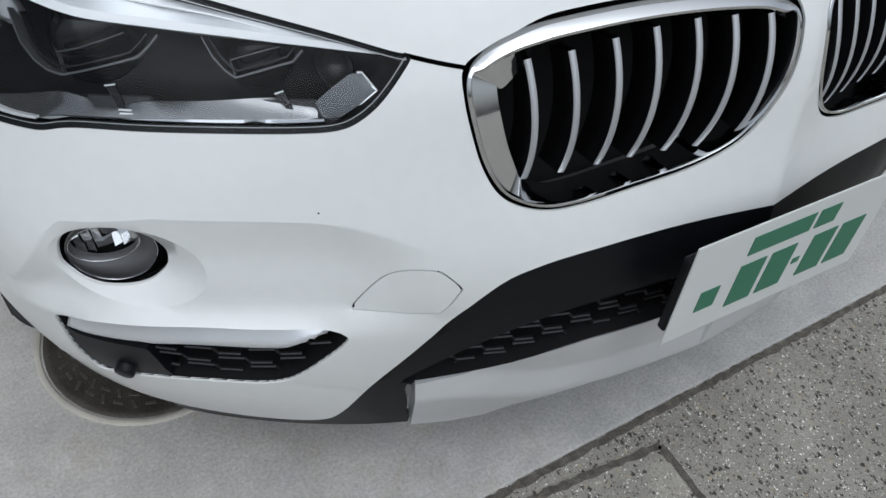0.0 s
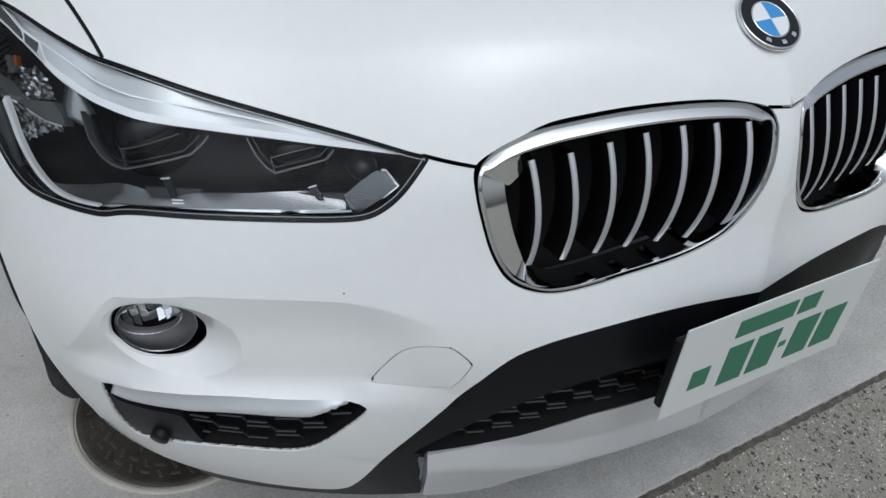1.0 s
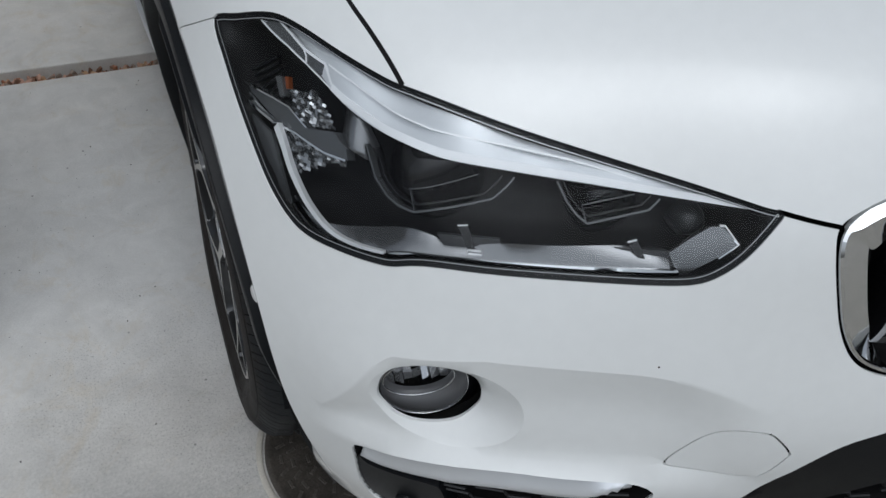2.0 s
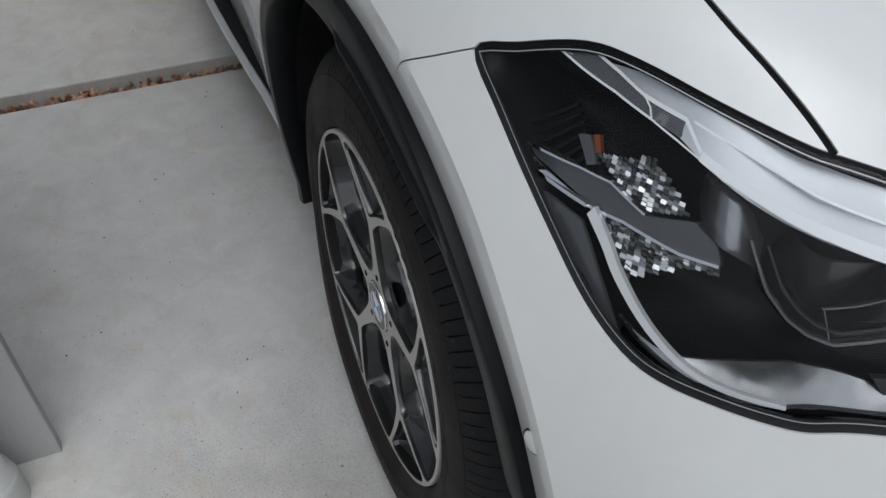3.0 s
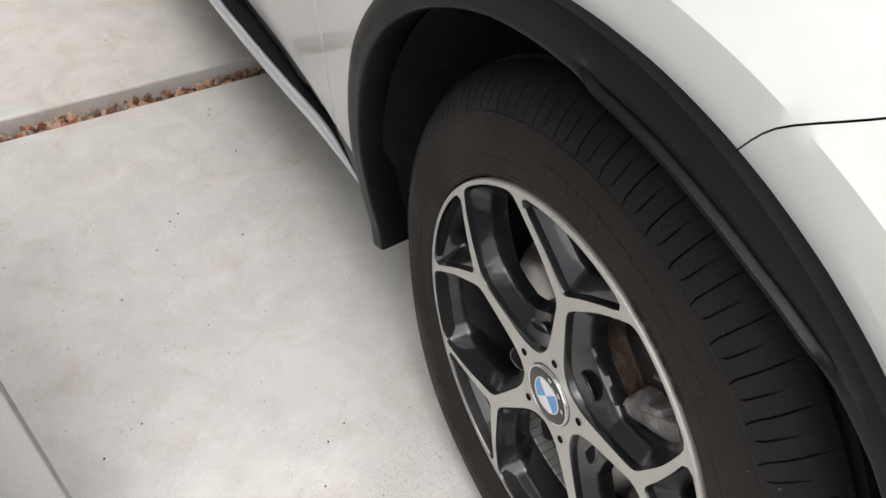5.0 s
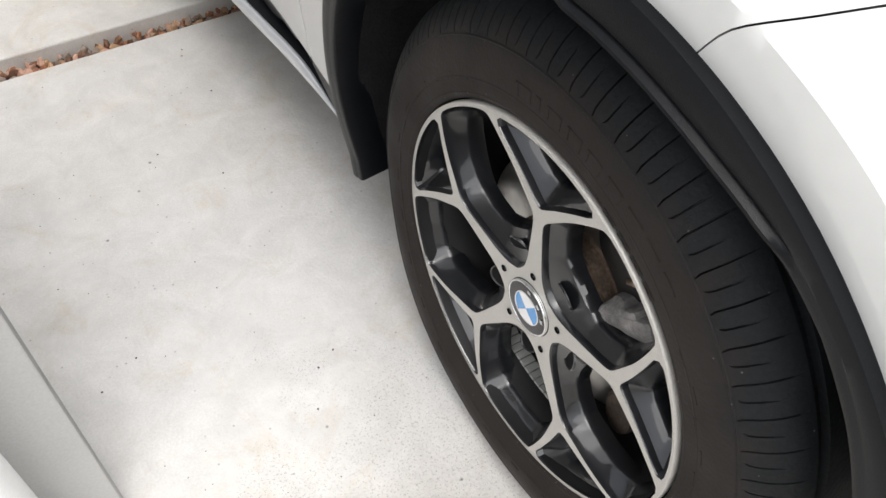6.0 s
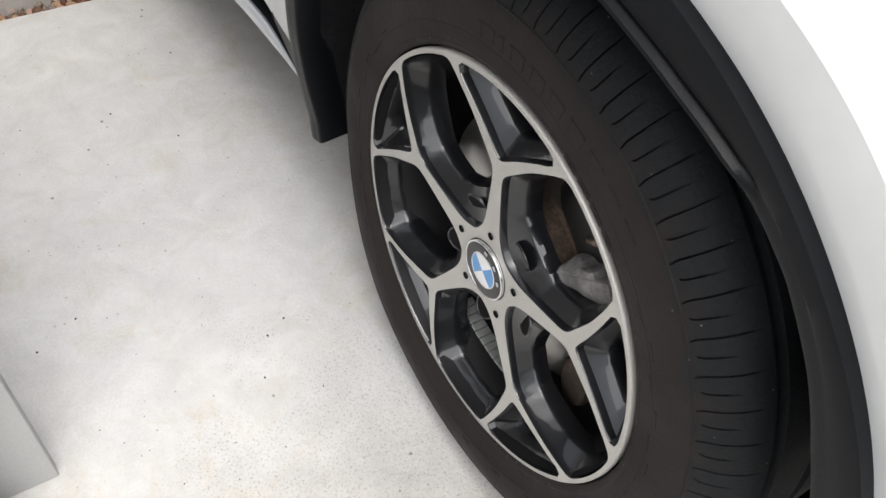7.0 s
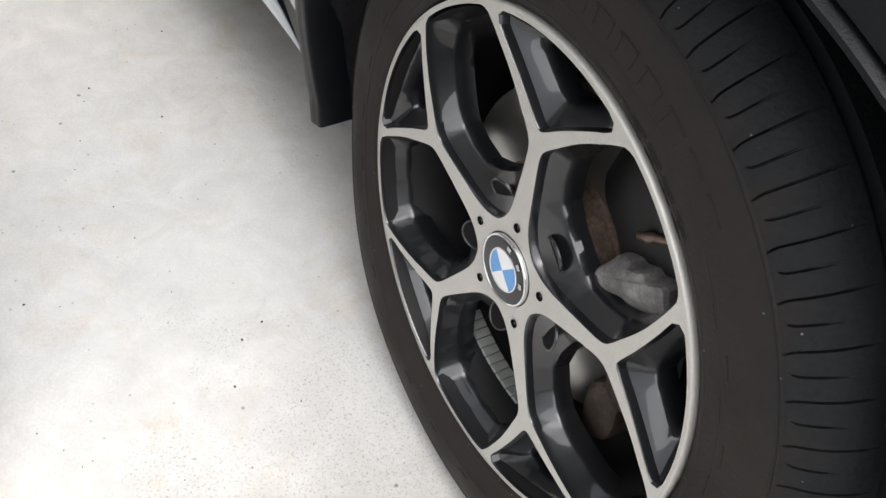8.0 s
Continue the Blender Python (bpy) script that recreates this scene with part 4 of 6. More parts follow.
plate = part("number_plate", from_bm("number_plate", plated(box_bm((.33, .0025, .165), (0, 0, 0), .001)), PLATE_WHITE), car, "white number plate with plain green bars")
part("plate_holder", from_bm("plate_holder", plated(box_bm((.335, .012, .12), (0, .0075, 0), .003)), PLASTIC), plate)
for x, z, w, h in ((-.025, .048, .10, .03), (.05, .048, .035, .03), (-.115, -.022, .03, .035), (-.055, -.02, .042, .072), (-.004, -.02, .042, .072), (.03, -.02, .012, .01), (.066, -.02, .042, .072), (.117, -.02, .042, .072)):
    part("character_bar", from_bm("character_bar", plated(box_bm((w, .0012, h), (x, -.0016, z), .0004)), PLATE_GREEN), plate)

# ---- fog lamps ----
REFLECTOR = material("reflector_silver", (.85, .86, .88), .12, .8)
SHIELD = material("fog_shield", (.15, .15, .155), .35, .1, vary=.1, scale=40)
for side in (0, 1):
    c = Vector((-.7105, .3205, .5455))
    aim = Vector((-.30, -.94, .05)).normalized()
    rot = Vector((-1, 0, 0)).rotation_difference(aim).to_matrix().to_4x4()
    m = Matrix.Translation(c) @ rot

    def put(profile, steps=40, shift=(0, 0, 0)):
        v, f = lathe(profile, steps)
        v = [tuple(m @ (Vector(p) + Vector(shift))) for p in v]
        return (flip(v), [g[::-1] for g in f]) if side else (v, f)

    def swing(points):
        p = [tuple(m @ (tilt @ Vector(q))) for q in points]
        return flip(p) if side else p

    lamp = part("fog_lamp", mesh_from("fog_lamp", *put([(.06, .075), (.012, .066), (.006, .055), (.003, .050), (.001, .0492), (.006, .0475), (.03, .046), (.034, .0005)]), PLASTIC), car, "round fog lamp set into a bowl")
    part("bezel", mesh_from("bezel", *put([(.006, .0478), (-.0015, .0474), (-.0022, .0466), (-.0015, .0458), (.006, .0454)], 56), CHROME), lamp, "thin chrome ring")
    tilt = Matrix.Rotation(radians(-14), 4, "X")
    # a grey plate with an oval opening high up in it
    oval = [(.004 + .0375 * math.cos(t_), .0125 + .0255 * math.sin(t_)) for t_ in np.linspace(0, 2 * math.pi, 64, endpoint=False)]
    ring_pts = []
    for y_, z_ in oval:
        r_ = math.hypot(y_, z_)
        ring_pts.append((y_ * min(1, .0445 / r_), z_ * min(1, .0445 / r_)))
    outer = []
    for t_ in np.linspace(0, 2 * math.pi, 64, endpoint=False):
        outer.append((.0462 * math.cos(t_), .0462 * math.sin(t_)))
    verts = [(.0005, y_, z_) for y_, z_ in outer] + [(-.001, y_, z_) for y_, z_ in ring_pts] + [(.010, y_ * .97, z_ * .97) for y_, z_ in ring_pts]
    faces = [(k * 64 + i, k * 64 + (i + 1) % 64, (k + 1) * 64 + (i + 1) % 64, (k + 1) * 64 + i) for k in (0, 1) for i in range(64)]
    part("face_plate", mesh_from("face_plate", swing(verts), [g[::-1] for g in faces] if side else faces, SHIELD), lamp, "dark grey plate with an oval opening")
    rim_v, rim_f = sweep([(-.0015, y_, z_) for y_, z_ in ring_pts], .0011, True, 6, 1, [(-1, 0, 0)] * 64)
    part("oval_rim", mesh_from("oval_rim", swing(rim_v), rim_f, CHROME), lamp, "thin bright rim of the oval")
    # reflector facets: tilted mirror tiles that step back towards the middle
    rng_f = random.Random(12)
    verts, faces = [], []
    for i in range(8):
        for j in range(4):
            y0, y1 = -.036 + .0098 * i, -.036 + .0098 * (i + 1) - .0004
            z0, z1 = -.012 + .0130 * j, -.012 + .0130 * (j + 1) - .0004
            ta, tb = rng_f.uniform(-.55, .55), rng_f.uniform(-.25, .75)
            cy, cz = (y0 + y1) / 2, (z0 + z1) / 2
            back = .026 - 6 * ((cy - .004) ** 2 + (cz - .0125) ** 2)
            k = len(verts)
            verts += [(back + ta * (y_ - cy) + tb * (z_ - cz), y_, z_) for y_, z_ in ((y0, z0), (y1, z0), (y1, z1), (y0, z1))]
            faces.append((k, k + 1, k + 2, k + 3))
    part("reflector", mesh_from("reflector", swing(verts), faces, REFLECTOR, False), lamp, "faceted chrome reflector")
    part("lens", mesh_from("lens", *put([(-.001, .0465), (-.006, .034), (-.0085, .017), (-.009, .0005)]), FOG_LENS), lamp).visible_shadow = False

# ---- headlights ----
head_uv = loops["headlight"]


def head_line(points, per=5):
    return smooth_loop(points, per, False)


DRL = [(.462, .585), (.527, .584), (.587, .583), (.647, .585), (.71, .59), (.764, .592), (.815, .596), (.855, .601), (.891, .609), (.923, .62), (.962, .631), (.99, .635), (1.066, .624)]
CHROME_LOW = [(.538, .52), (.619, .515), (.71, .511), (.801, .504), (.836, .495), (.883, .490), (.92, .496), (.946, .508), (.965, .53), (.983, .553), (1.033, .553)]
TRAY = [(.545, .5345), (.566, .535), (.588, .536), (.649, .531), (.712, .527), (.752, .519), (.803, .524), (.857, .511), (.908, .5), (.946, .507)]


def loop_distance(uv, loop):
    """How far inside the headlight's outline."""
    a, b = loop, np.roll(loop, -1, 0)
    best = np.full(len(uv), 9.0)
    for p, q in zip(a, b):
        d = q - p
        t = np.clip(((uv - p) @ d) / max(d @ d, 1e-12), 0, 1)
        best = np.minimum(best, np.linalg.norm(uv - p - t[:, None] * d, axis=1))
    return best


def bowl_depth(uv):
    return .006 + .085 * ramp(loop_distance(uv, head_uv), .003, .022)


inset = shrink(head_uv, .010)
# the upper edge runs from the rear corner to the inner tip
upper = [nearest_uv([p])[0] for p in [(-.80, .612, .836), (-.765, .56, .843), (-.738, .508, .838), (-.71, .465, .832), (-.69, .444, .829), (-.624, .388, .816), (-.552, .336, .803), (-.483, .282, .794), (-.44, .247, .788)]]
upper = head_line(np.array(upper) + (0, -.0055), 4)
drl = head_line(DRL, 4)
brow = np.concatenate([drl, upper])


def band_mesh(name, outer, inner, material_, d0, d1, mirror):
    """A closed band between two loops of the shell."""
    n = len(outer)
    v = np.concatenate([shell(outer[:, 0], outer[:, 1], d0), shell(inner[:, 0], inner[:, 1], d1)])
    f = [(i, (i + 1) % n, n + (i + 1) % n, n + i) for i in range(n)]
    if mirror:
        v, f = v * (-1, 1, 1), [g[::-1] for g in f]
    return mesh_from(name, v, f, material_)


BIG_U = [(.868, .583), (.853, .558), (.837, .546), (.822, .5405), (.804, .539), (.760, .5515), (.717, .564), (.702, .576), (.694, .584)]
SMALL_U = [(.650, .584), (.641, .567), (.631, .5565), (.622, .551), (.590, .5605), (.563, .569), (.552, .580)]


def straight(points, per=4):
    """Points along a broken line."""
    p = np.array(points, float)
    return np.concatenate([np.linspace(a, b, per, endpoint=False) for a, b in zip(p[:-1], p[1:])] + [p[-1:]])


def facet_patch(name, loop, deep, tile, tilt, seed, mirror):
    """A field of small tilted mirror tiles inside a loop of the shell."""
    loop = np.array(loop, float)
    r = random.Random(seed)
    lo, hi = loop.min(0), loop.max(0)
    verts, faces = [], []
    for i, u in enumerate(np.arange(lo[0], hi[0], tile * 1.7)):
        for v in np.arange(lo[1] + (i % 2) * tile / 2, hi[1], tile):
            quad = np.array([(u, v), (u + tile * 1.6, v), (u + tile * 1.6, v + tile * .94), (u, v + tile * .94)])
            if not inside(quad.mean(0)[None], loop)[0]:
                continue
            a, b = r.uniform(-tilt, tilt), r.uniform(-tilt, tilt)
            d = deep + np.array([a + b, -a + b, -a - b, a - b]) * tile
            k = len(verts)
            verts += list(shell(quad[:, 0], quad[:, 1], d))
            faces.append((k, k + 1, k + 2, k + 3))
    verts = np.array(verts)
    if mirror:
        verts, faces = verts * (-1, 1, 1), [f[::-1] for f in faces]
    return mesh_from(name, verts, faces, PRISM, False)


BROW = material("headlight_brow", (.66, .68, .70), .3, .25, vary=.06, scale=18)
GUIDE = material("light_guide", (.90, .91, .92), .25, coat=.8)
TRAYGREY = material("tray_silver", (.22, .224, .23), .22, .8, vary=.1, scale=25)
VENT = material("vent_grey", (.035, .036, .038), .35, .3, vary=.1, scale=30)
BOWL = material("lamp_bowl", (.012, .012, .013), .45, spec=.25, vary=.1, scale=20)
RING = material("ring_grey", (.10, .104, .108), .2, .3, coat=.4)
PRISM = material("prism_clear", (.36, .37, .38), .16, .8)
for side in (0, 1):
    lamp = part("headlight", panel_mesh("headlight", "headlight", BOWL, 0, bowl_depth, mirror=side), car, "clear headlight with twin dark projectors and a pale brow")
    # dark strip laid in the hood gap in place of its shade
    part("hood_gap_shade", ribbon("hood_gap_shade", hood_side[:-1], .0064, DARK, .0025, .004, side), car, "dark strip for the shade in the gap beside the hood")
    part("seal", band_mesh("seal", head_uv, shrink(head_uv, .0062), PLASTIC, .002, .005, side), lamp, "black rubber seal")
    part("brow", patch("brow", brow, BROW, lambda uv: .010 + .004 * np.sin(uv[:, 0] * 40), .01, .01, side), lamp, "pale silver brow panel")
    guide = head_line([(.462, .586), (.527, .586), (.587, .586), (.647, .588), (.71, .5915), (.764, .594), (.784, .5958), (.811, .5993), (.839, .603), (.873, .6095), (.892, .613), (.909, .617)], 4)
    part("light_guide", ribbon("light_guide", guide, np.interp(guide[:, 0], [.46, .6, .8, .91], [.005, .0065, .0075, .006]), GUIDE, .006, .008, side), lamp, "white light guide strip")
    part("light_guide", ribbon("light_guide", straight([(.576, .592), (.638, .600), (.707, .607), (.785, .612), (.828, .618), (.855, .624), (.883, .629), (.919, .633)]), .0016, GUIDE, .006, .006, side), lamp, "thin white light guide")
    part("guide_bar", patch("guide_bar", [(1.052, .6265), (1.019, .638), (.988, .6365), (.961, .6325), (.925, .632), (.909, .619), (.951, .6235), (.986, .6265), (1.022, .6265)], RING, .0075, .006, .008, side), lamp, "clear grey end of the light guide")
    for line, wide in (([(1.052, .6262), (1.022, .6258), (.986, .6258), (.951, .6230)], .0015), ([(1.052, .6268), (1.019, .639), (.988, .637), (.961, .633)], .0020), ([(.961, .633), (.954, .6285), (.951, .6235)], .0012), ([(.961, .633), (.925, .632), (.909, .6185)], .0026), ([(.951, .623), (.927, .619), (.909, .615)], .0012)):
        part("guide_edge", ribbon("guide_edge", straight(line), wide, GUIDE, .0062, .004, side), lamp, "bright edge of the light guide")
    low = head_line(CHROME_LOW, 4)
    part("chrome_edge", ribbon("chrome_edge", low[:28], .0045, CHROME, .012, .006, side), lamp, "thin chrome edge")
    tray = head_line(TRAY, 4)
    tray_loop = np.concatenate([head_line([(.545, .519)] + CHROME_LOW[1:8], 4), tray[::-1]])
    part("tray", patch("tray", tray_loop, TRAYGREY, lambda uv: .018 + .035 * ramp(loop_distance(uv, low[:, :2]), .0, .04), .004, .01, side), lamp, "silver reflector tray")
    for centre, r in (((.785, .572), .044), ((.602, .572), .034)):
        p = shell([centre[0]], [centre[1]], .075)[0]
        aim = Vector((-.12, -.98, -.02)).normalized()
        m = Matrix.Translation(Vector(p)) @ Vector((-1, 0, 0)).rotation_difference(aim).to_matrix().to_4x4()
        v, f = lathe([(.03, r * 1.05), (0, r * 1.05), (-.006, r), (-.012, r * .96), (-.018, r * .75), (-.023, r * .45), (-.025, .0003)], 36)
        v = [tuple(m @ Vector(q)) for q in v]
        part("projector", mesh_from("projector", flip(v) if side else v, [g[::-1] for g in f] if side else f, GLOSS), lamp, "dark glossy projector lens")
    for line in (BIG_U, SMALL_U):
        part("light_ring", ribbon("light_ring", straight(line), .0018, RING, .026, .012, side), lamp, "angular ring round the projector")
        inner = straight(line)
        mid = inner.mean(0)
        part("lens_rim", ribbon("lens_rim", mid + (0, .004) + (inner - mid) * .86, .0014, GLOSS, .030, .010, side), lamp)
    for line in ([(.814, .557), (.789, .564), (.732, .584)], [(.806, .540), (.812, .556)], [(.623, .552), (.626, .566), (.575, .581)]):
        part("lens_edge", ribbon("lens_edge", straight(line), .0009, RING, .032, .006, side), lamp)
    for block, leg, feet in (([(.776, .526), (.71, .53), (.702, .51), (.76, .508)], [(.754, .537), (.743, .539), (.735, .52), (.742, .519)], (.7355, .5175)),
                             ([(.598, .534), (.546, .536), (.538, .517), (.582, .516)], [(.585, .54), (.576, .543), (.567, .525), (.574, .525)], (.5665, .5235))):
        part("vent_block", patch("vent_block", block, VENT, .0235, .008, .01, side), lamp, "dark block in the tray")
        part("tray_vent", patch("tray_vent", leg, GLOSS, .0205, .004, .01, side), lamp)
        part("vent_edge", ribbon("vent_edge", straight([leg[0], leg[1]]), .0012, GUIDE, .0195, .003, side), lamp)
        for k in (0, 1):
            c = np.array(feet) + (-.0008 * k, -.0030 * k)
            part("vent_foot", patch("vent_foot", [c + (.007, -.0008), c + (.0065, .0008), c + (-.007, .0014), c + (-.0065, -.0002)], GUIDE, .0195, .003, .01, side), lamp)
    p = shell([.522], [.562], .045)[0]
    v, f = lathe([(.016, .0165), (.002, .0165), (-.006, .0125), (-.010, .007), (-.011, .0002)], 24)
    v = [tuple(Vector(p) + Vector((q[1], q[0], q[2]))) for q in v]
    part("bulb_cover", mesh_from("bulb_cover", flip(v) if side else v, f if side else [g[::-1] for g in f], VENT), lamp)
    wedge = [(.546, .535), (.527, .5495), (.507, .563), (.496, .565), (.481, .551), (.505, .534), (.531, .518), (.541, .524)]
    part("corner_reflector", patch("corner_reflector", wedge, TRAYGREY, lambda uv: .0135 + .10 * np.clip(uv[:, 0] - .48, 0, .07), .010, .006, side), lamp, "silver corner reflector")
    part("corner_edge", ribbon("corner_edge", straight([(.499, .5655), (.494, .566), (.481, .551)]), .0016, GUIDE, .0125, .004, side), lamp)
    part("corner_edge", ribbon("corner_edge", straight([(.486, .5545), (.481, .551), (.5, .537)]), .0012, CHROME, .0125, .004, side), lamp)
    part("seal_line", band_mesh("seal_line", shrink(head_uv, .0050), shrink(head_uv, .0056), SLAT, .0025, .0025, side), lamp, "thin bright line in the seal")
    part("bright_edge", ribbon("bright_edge", head_line([(.979, .558), (.963, .546), (.948, .531), (.922, .512), (.893, .5), (.864, .4975), (.828, .5)], 4), np.interp(np.arange(25), [0, 8, 16, 24], [.008, .0068, .004, .0025]), GUIDE, .011, .006, side), lamp, "white edge of the lamp's side panel")
    part("side_edge", ribbon("side_edge", straight([(1.035, .5565), (.985, .5585)]), .0022, CHROME, .012, .006, side), lamp)
    # rear part: indicator bar, prisms, amber reflector and ribbed panel
    part("indicator_bar", patch("indicator_bar", [(1.073, .560), (1.05, .5655), (1.0, .574), (.972, .577), (.941, .5705), (.92, .5765), (.906, .5805), (.888, .572), (.884, .563), (.912, .5605), (.955, .5615), (.984, .558)], RING, .020, .014, .01, side), lamp, "clear indicator bar")
    part("bar_edge", ribbon("bar_edge", straight([(1.073, .560), (1.05, .566), (1.0, .5745), (.972, .5775), (.941, .571)]), .0014, CHROME, .0175, .006, side), lamp)
    part("bar_edge", ribbon("bar_edge", straight([(1.07, .5595), (.984, .5575), (.955, .5608), (.912, .5598), (.885, .5625)]), .0018, CHROME, .0175, .006, side), lamp)
    part("bar_teeth", facet_patch("bar_teeth", [(.982, .5575), (.955, .561), (.912, .560), (.884, .562), (.885, .5565), (.912, .5545), (.955, .5555)], .019, .0024, .4, 5, side), lamp, "row of small clear teeth")
    part("upper_prism", facet_patch("upper_prism", [(.997, .586), (.947, .602), (.924, .590), (.913, .582), (.941, .572), (.972, .578)], .030, .0027, .34, 2, side), lamp, "clear prism reflector")
    part("lower_prism", facet_patch("lower_prism", [(.985, .556), (.95, .556), (.905, .5545), (.925, .5415), (.956, .525)], .026, .0030, .34, 3, side), lamp, "clear prism reflector")
    part("amber_reflector", patch("amber_reflector", [(1.005, .5935), (.999, .596), (.993, .587), (.9975, .585)], AMBER, .030, .006, .01, side), lamp, "dark amber reflector")
    part("amber_frame", patch("amber_frame", [(1.017, .589), (1.006, .593), (.992, .580), (1.0, .576)], RING, .026, .008, .006, side), lamp)
    part("shroud", patch("shroud", [(.908, .610), (.911, .593), (.905, .58), (.886, .572), (.862, .567), (.86, .585), (.869, .599), (.878, .604)], TRAYGREY, lambda uv: .024 + 26 * (uv[:, 0] - .886) ** 2, .004, .005, side), lamp)
    part("side_wall", patch("side_wall", [(1.033, .549), (.985, .549), (.946, .503), (.93, .493), (.955, .502), (.99, .52)], RING, .012, .004, .01, side), lamp)
    for k in range(9):
        a, b = np.array((1.075 - k * .010, .570 - k * .002)), np.array((1.03 - k * .006, .603 - k * .0035))
        part("rib", ribbon("rib", np.linspace(a, b, 5), .0022, PLASTIC, .030, .006, side), lamp)
    part("lens", panel_mesh("lens", "headlight", LENS, 0, .003, mirror=side), lamp, "clear plastic lens").visible_shadow = False

# ---- wheels ----
LIP_X = -.859
DISH = [(0, .012), (.034, .012), (.06, .0105), (.15, .005), (.2, .0015), (.24, 0)]


def dish(r):
    return np.interp(r, [a for a, _ in DISH], [b for _, b in DISH])


def polar(points):
    return np.array([(r * math.cos(radians(a)), r * math.sin(radians(a))) for r, a in points])


def mirrored(points, axis):
    """Closes a half outline (r, angle) about the ray at the angle axis."""
    return points + [(r, 2 * axis - a) for r, a in points[::-1] if abs(a - axis) > 1e-6]


BIG = mirrored([(.0475, 36), (.05, 27), (.056, 18.5), (.068, 12), (.09, 7.6), (.115, 5.0), (.130, 4.2), (.138, 4.6), (.145, 6.3), (.153, 8.6), (.18, 14.8), (.205, 20.0), (.215, 22.0), (.2195, 22.9), (.222, 24.2), (.2228, 25.6), (.223, 30), (.223, 36)], 36)
BIG_OPEN = mirrored([(.086, 36), (.087, 27), (.097, 15), (.118, 10.5), (.138, 9.4), (.15, 11.2), (.17, 15.0), (.19, 19), (.207, 23.5), (.213, 27), (.2135, 36)], 36)
SMALL = mirrored([(.155, 0), (.158, 2.0), (.176, 8.2), (.2, 14.8), (.213, 17.9), (.218, 18.5), (.2215, 17.8), (.2228, 16), (.223, 8), (.223, 0)], 0)
SMALL_OPEN = mirrored([(.176, 0), (.180, 3.2), (.196, 8.5), (.207, 11.2), (.2125, 6), (.2125, 0)], 0)


def around(loop, centre, n, soft=True):
    """The loop met by n rays from a centre."""
    if soft:
        loop = smooth_loop(loop, 5)
    else:
        loop = np.concatenate([np.linspace(a, b, 8, endpoint=False) for a, b in zip(loop, np.roll(loop, -1, 0))])
    d = loop - centre
    a = np.unwrap(np.arctan2(d[:, 1], d[:, 0]))
    if a[-1] < a[0]:
        a, d = a[::-1], d[::-1]
    r = np.linalg.norm(d, axis=1)
    want = a[0] + np.linspace(0, 2 * math.pi, n, endpoint=False)
    r2 = np.interp(want, np.r_[a, a[0] + 2 * math.pi], np.r_[r, r[0]])
    return centre + np.stack([np.cos(want), np.sin(want)], 1) * r2[:, None], want


def window_walls(outer, opening, centre, depth, n=72):
    """The painted walls of one opening between the spokes: a rounded edge, a slope and a straight inner wall."""
    lo, want = around(polar(outer), centre, n)
    d = polar(opening)
    li, w2 = around(d, centre, n, False)
    li = centre + np.stack([np.cos(want), np.sin(want)], 1) * np.interp(want, np.r_[w2 - 2 * math.pi, w2, w2 + 2 * math.pi], np.tile(np.linalg.norm(li - centre, axis=1), 3))[:, None]
    lo = shrink(lo, -.0018)
    verts = []
    for mix, deep in ((0, .0), (.02, .0006), (.045, .0022), (.09, .008), (.80, depth * .66), (.92, depth * .78), (1, depth), (1, depth + .010)):
        p = lo * (1 - mix) + li * mix
        base = dish(np.linalg.norm(lo, axis=1))
        verts += [(base[i] * (1 - mix) + .006 * mix + deep, *p[i]) for i in range(n)]
    faces = [(r * n + i, (r + 1) * n + i, (r + 1) * n + (i + 1) % n, r * n + (i + 1) % n) for r in range(7) for i in range(n)]
    return verts, faces, lo


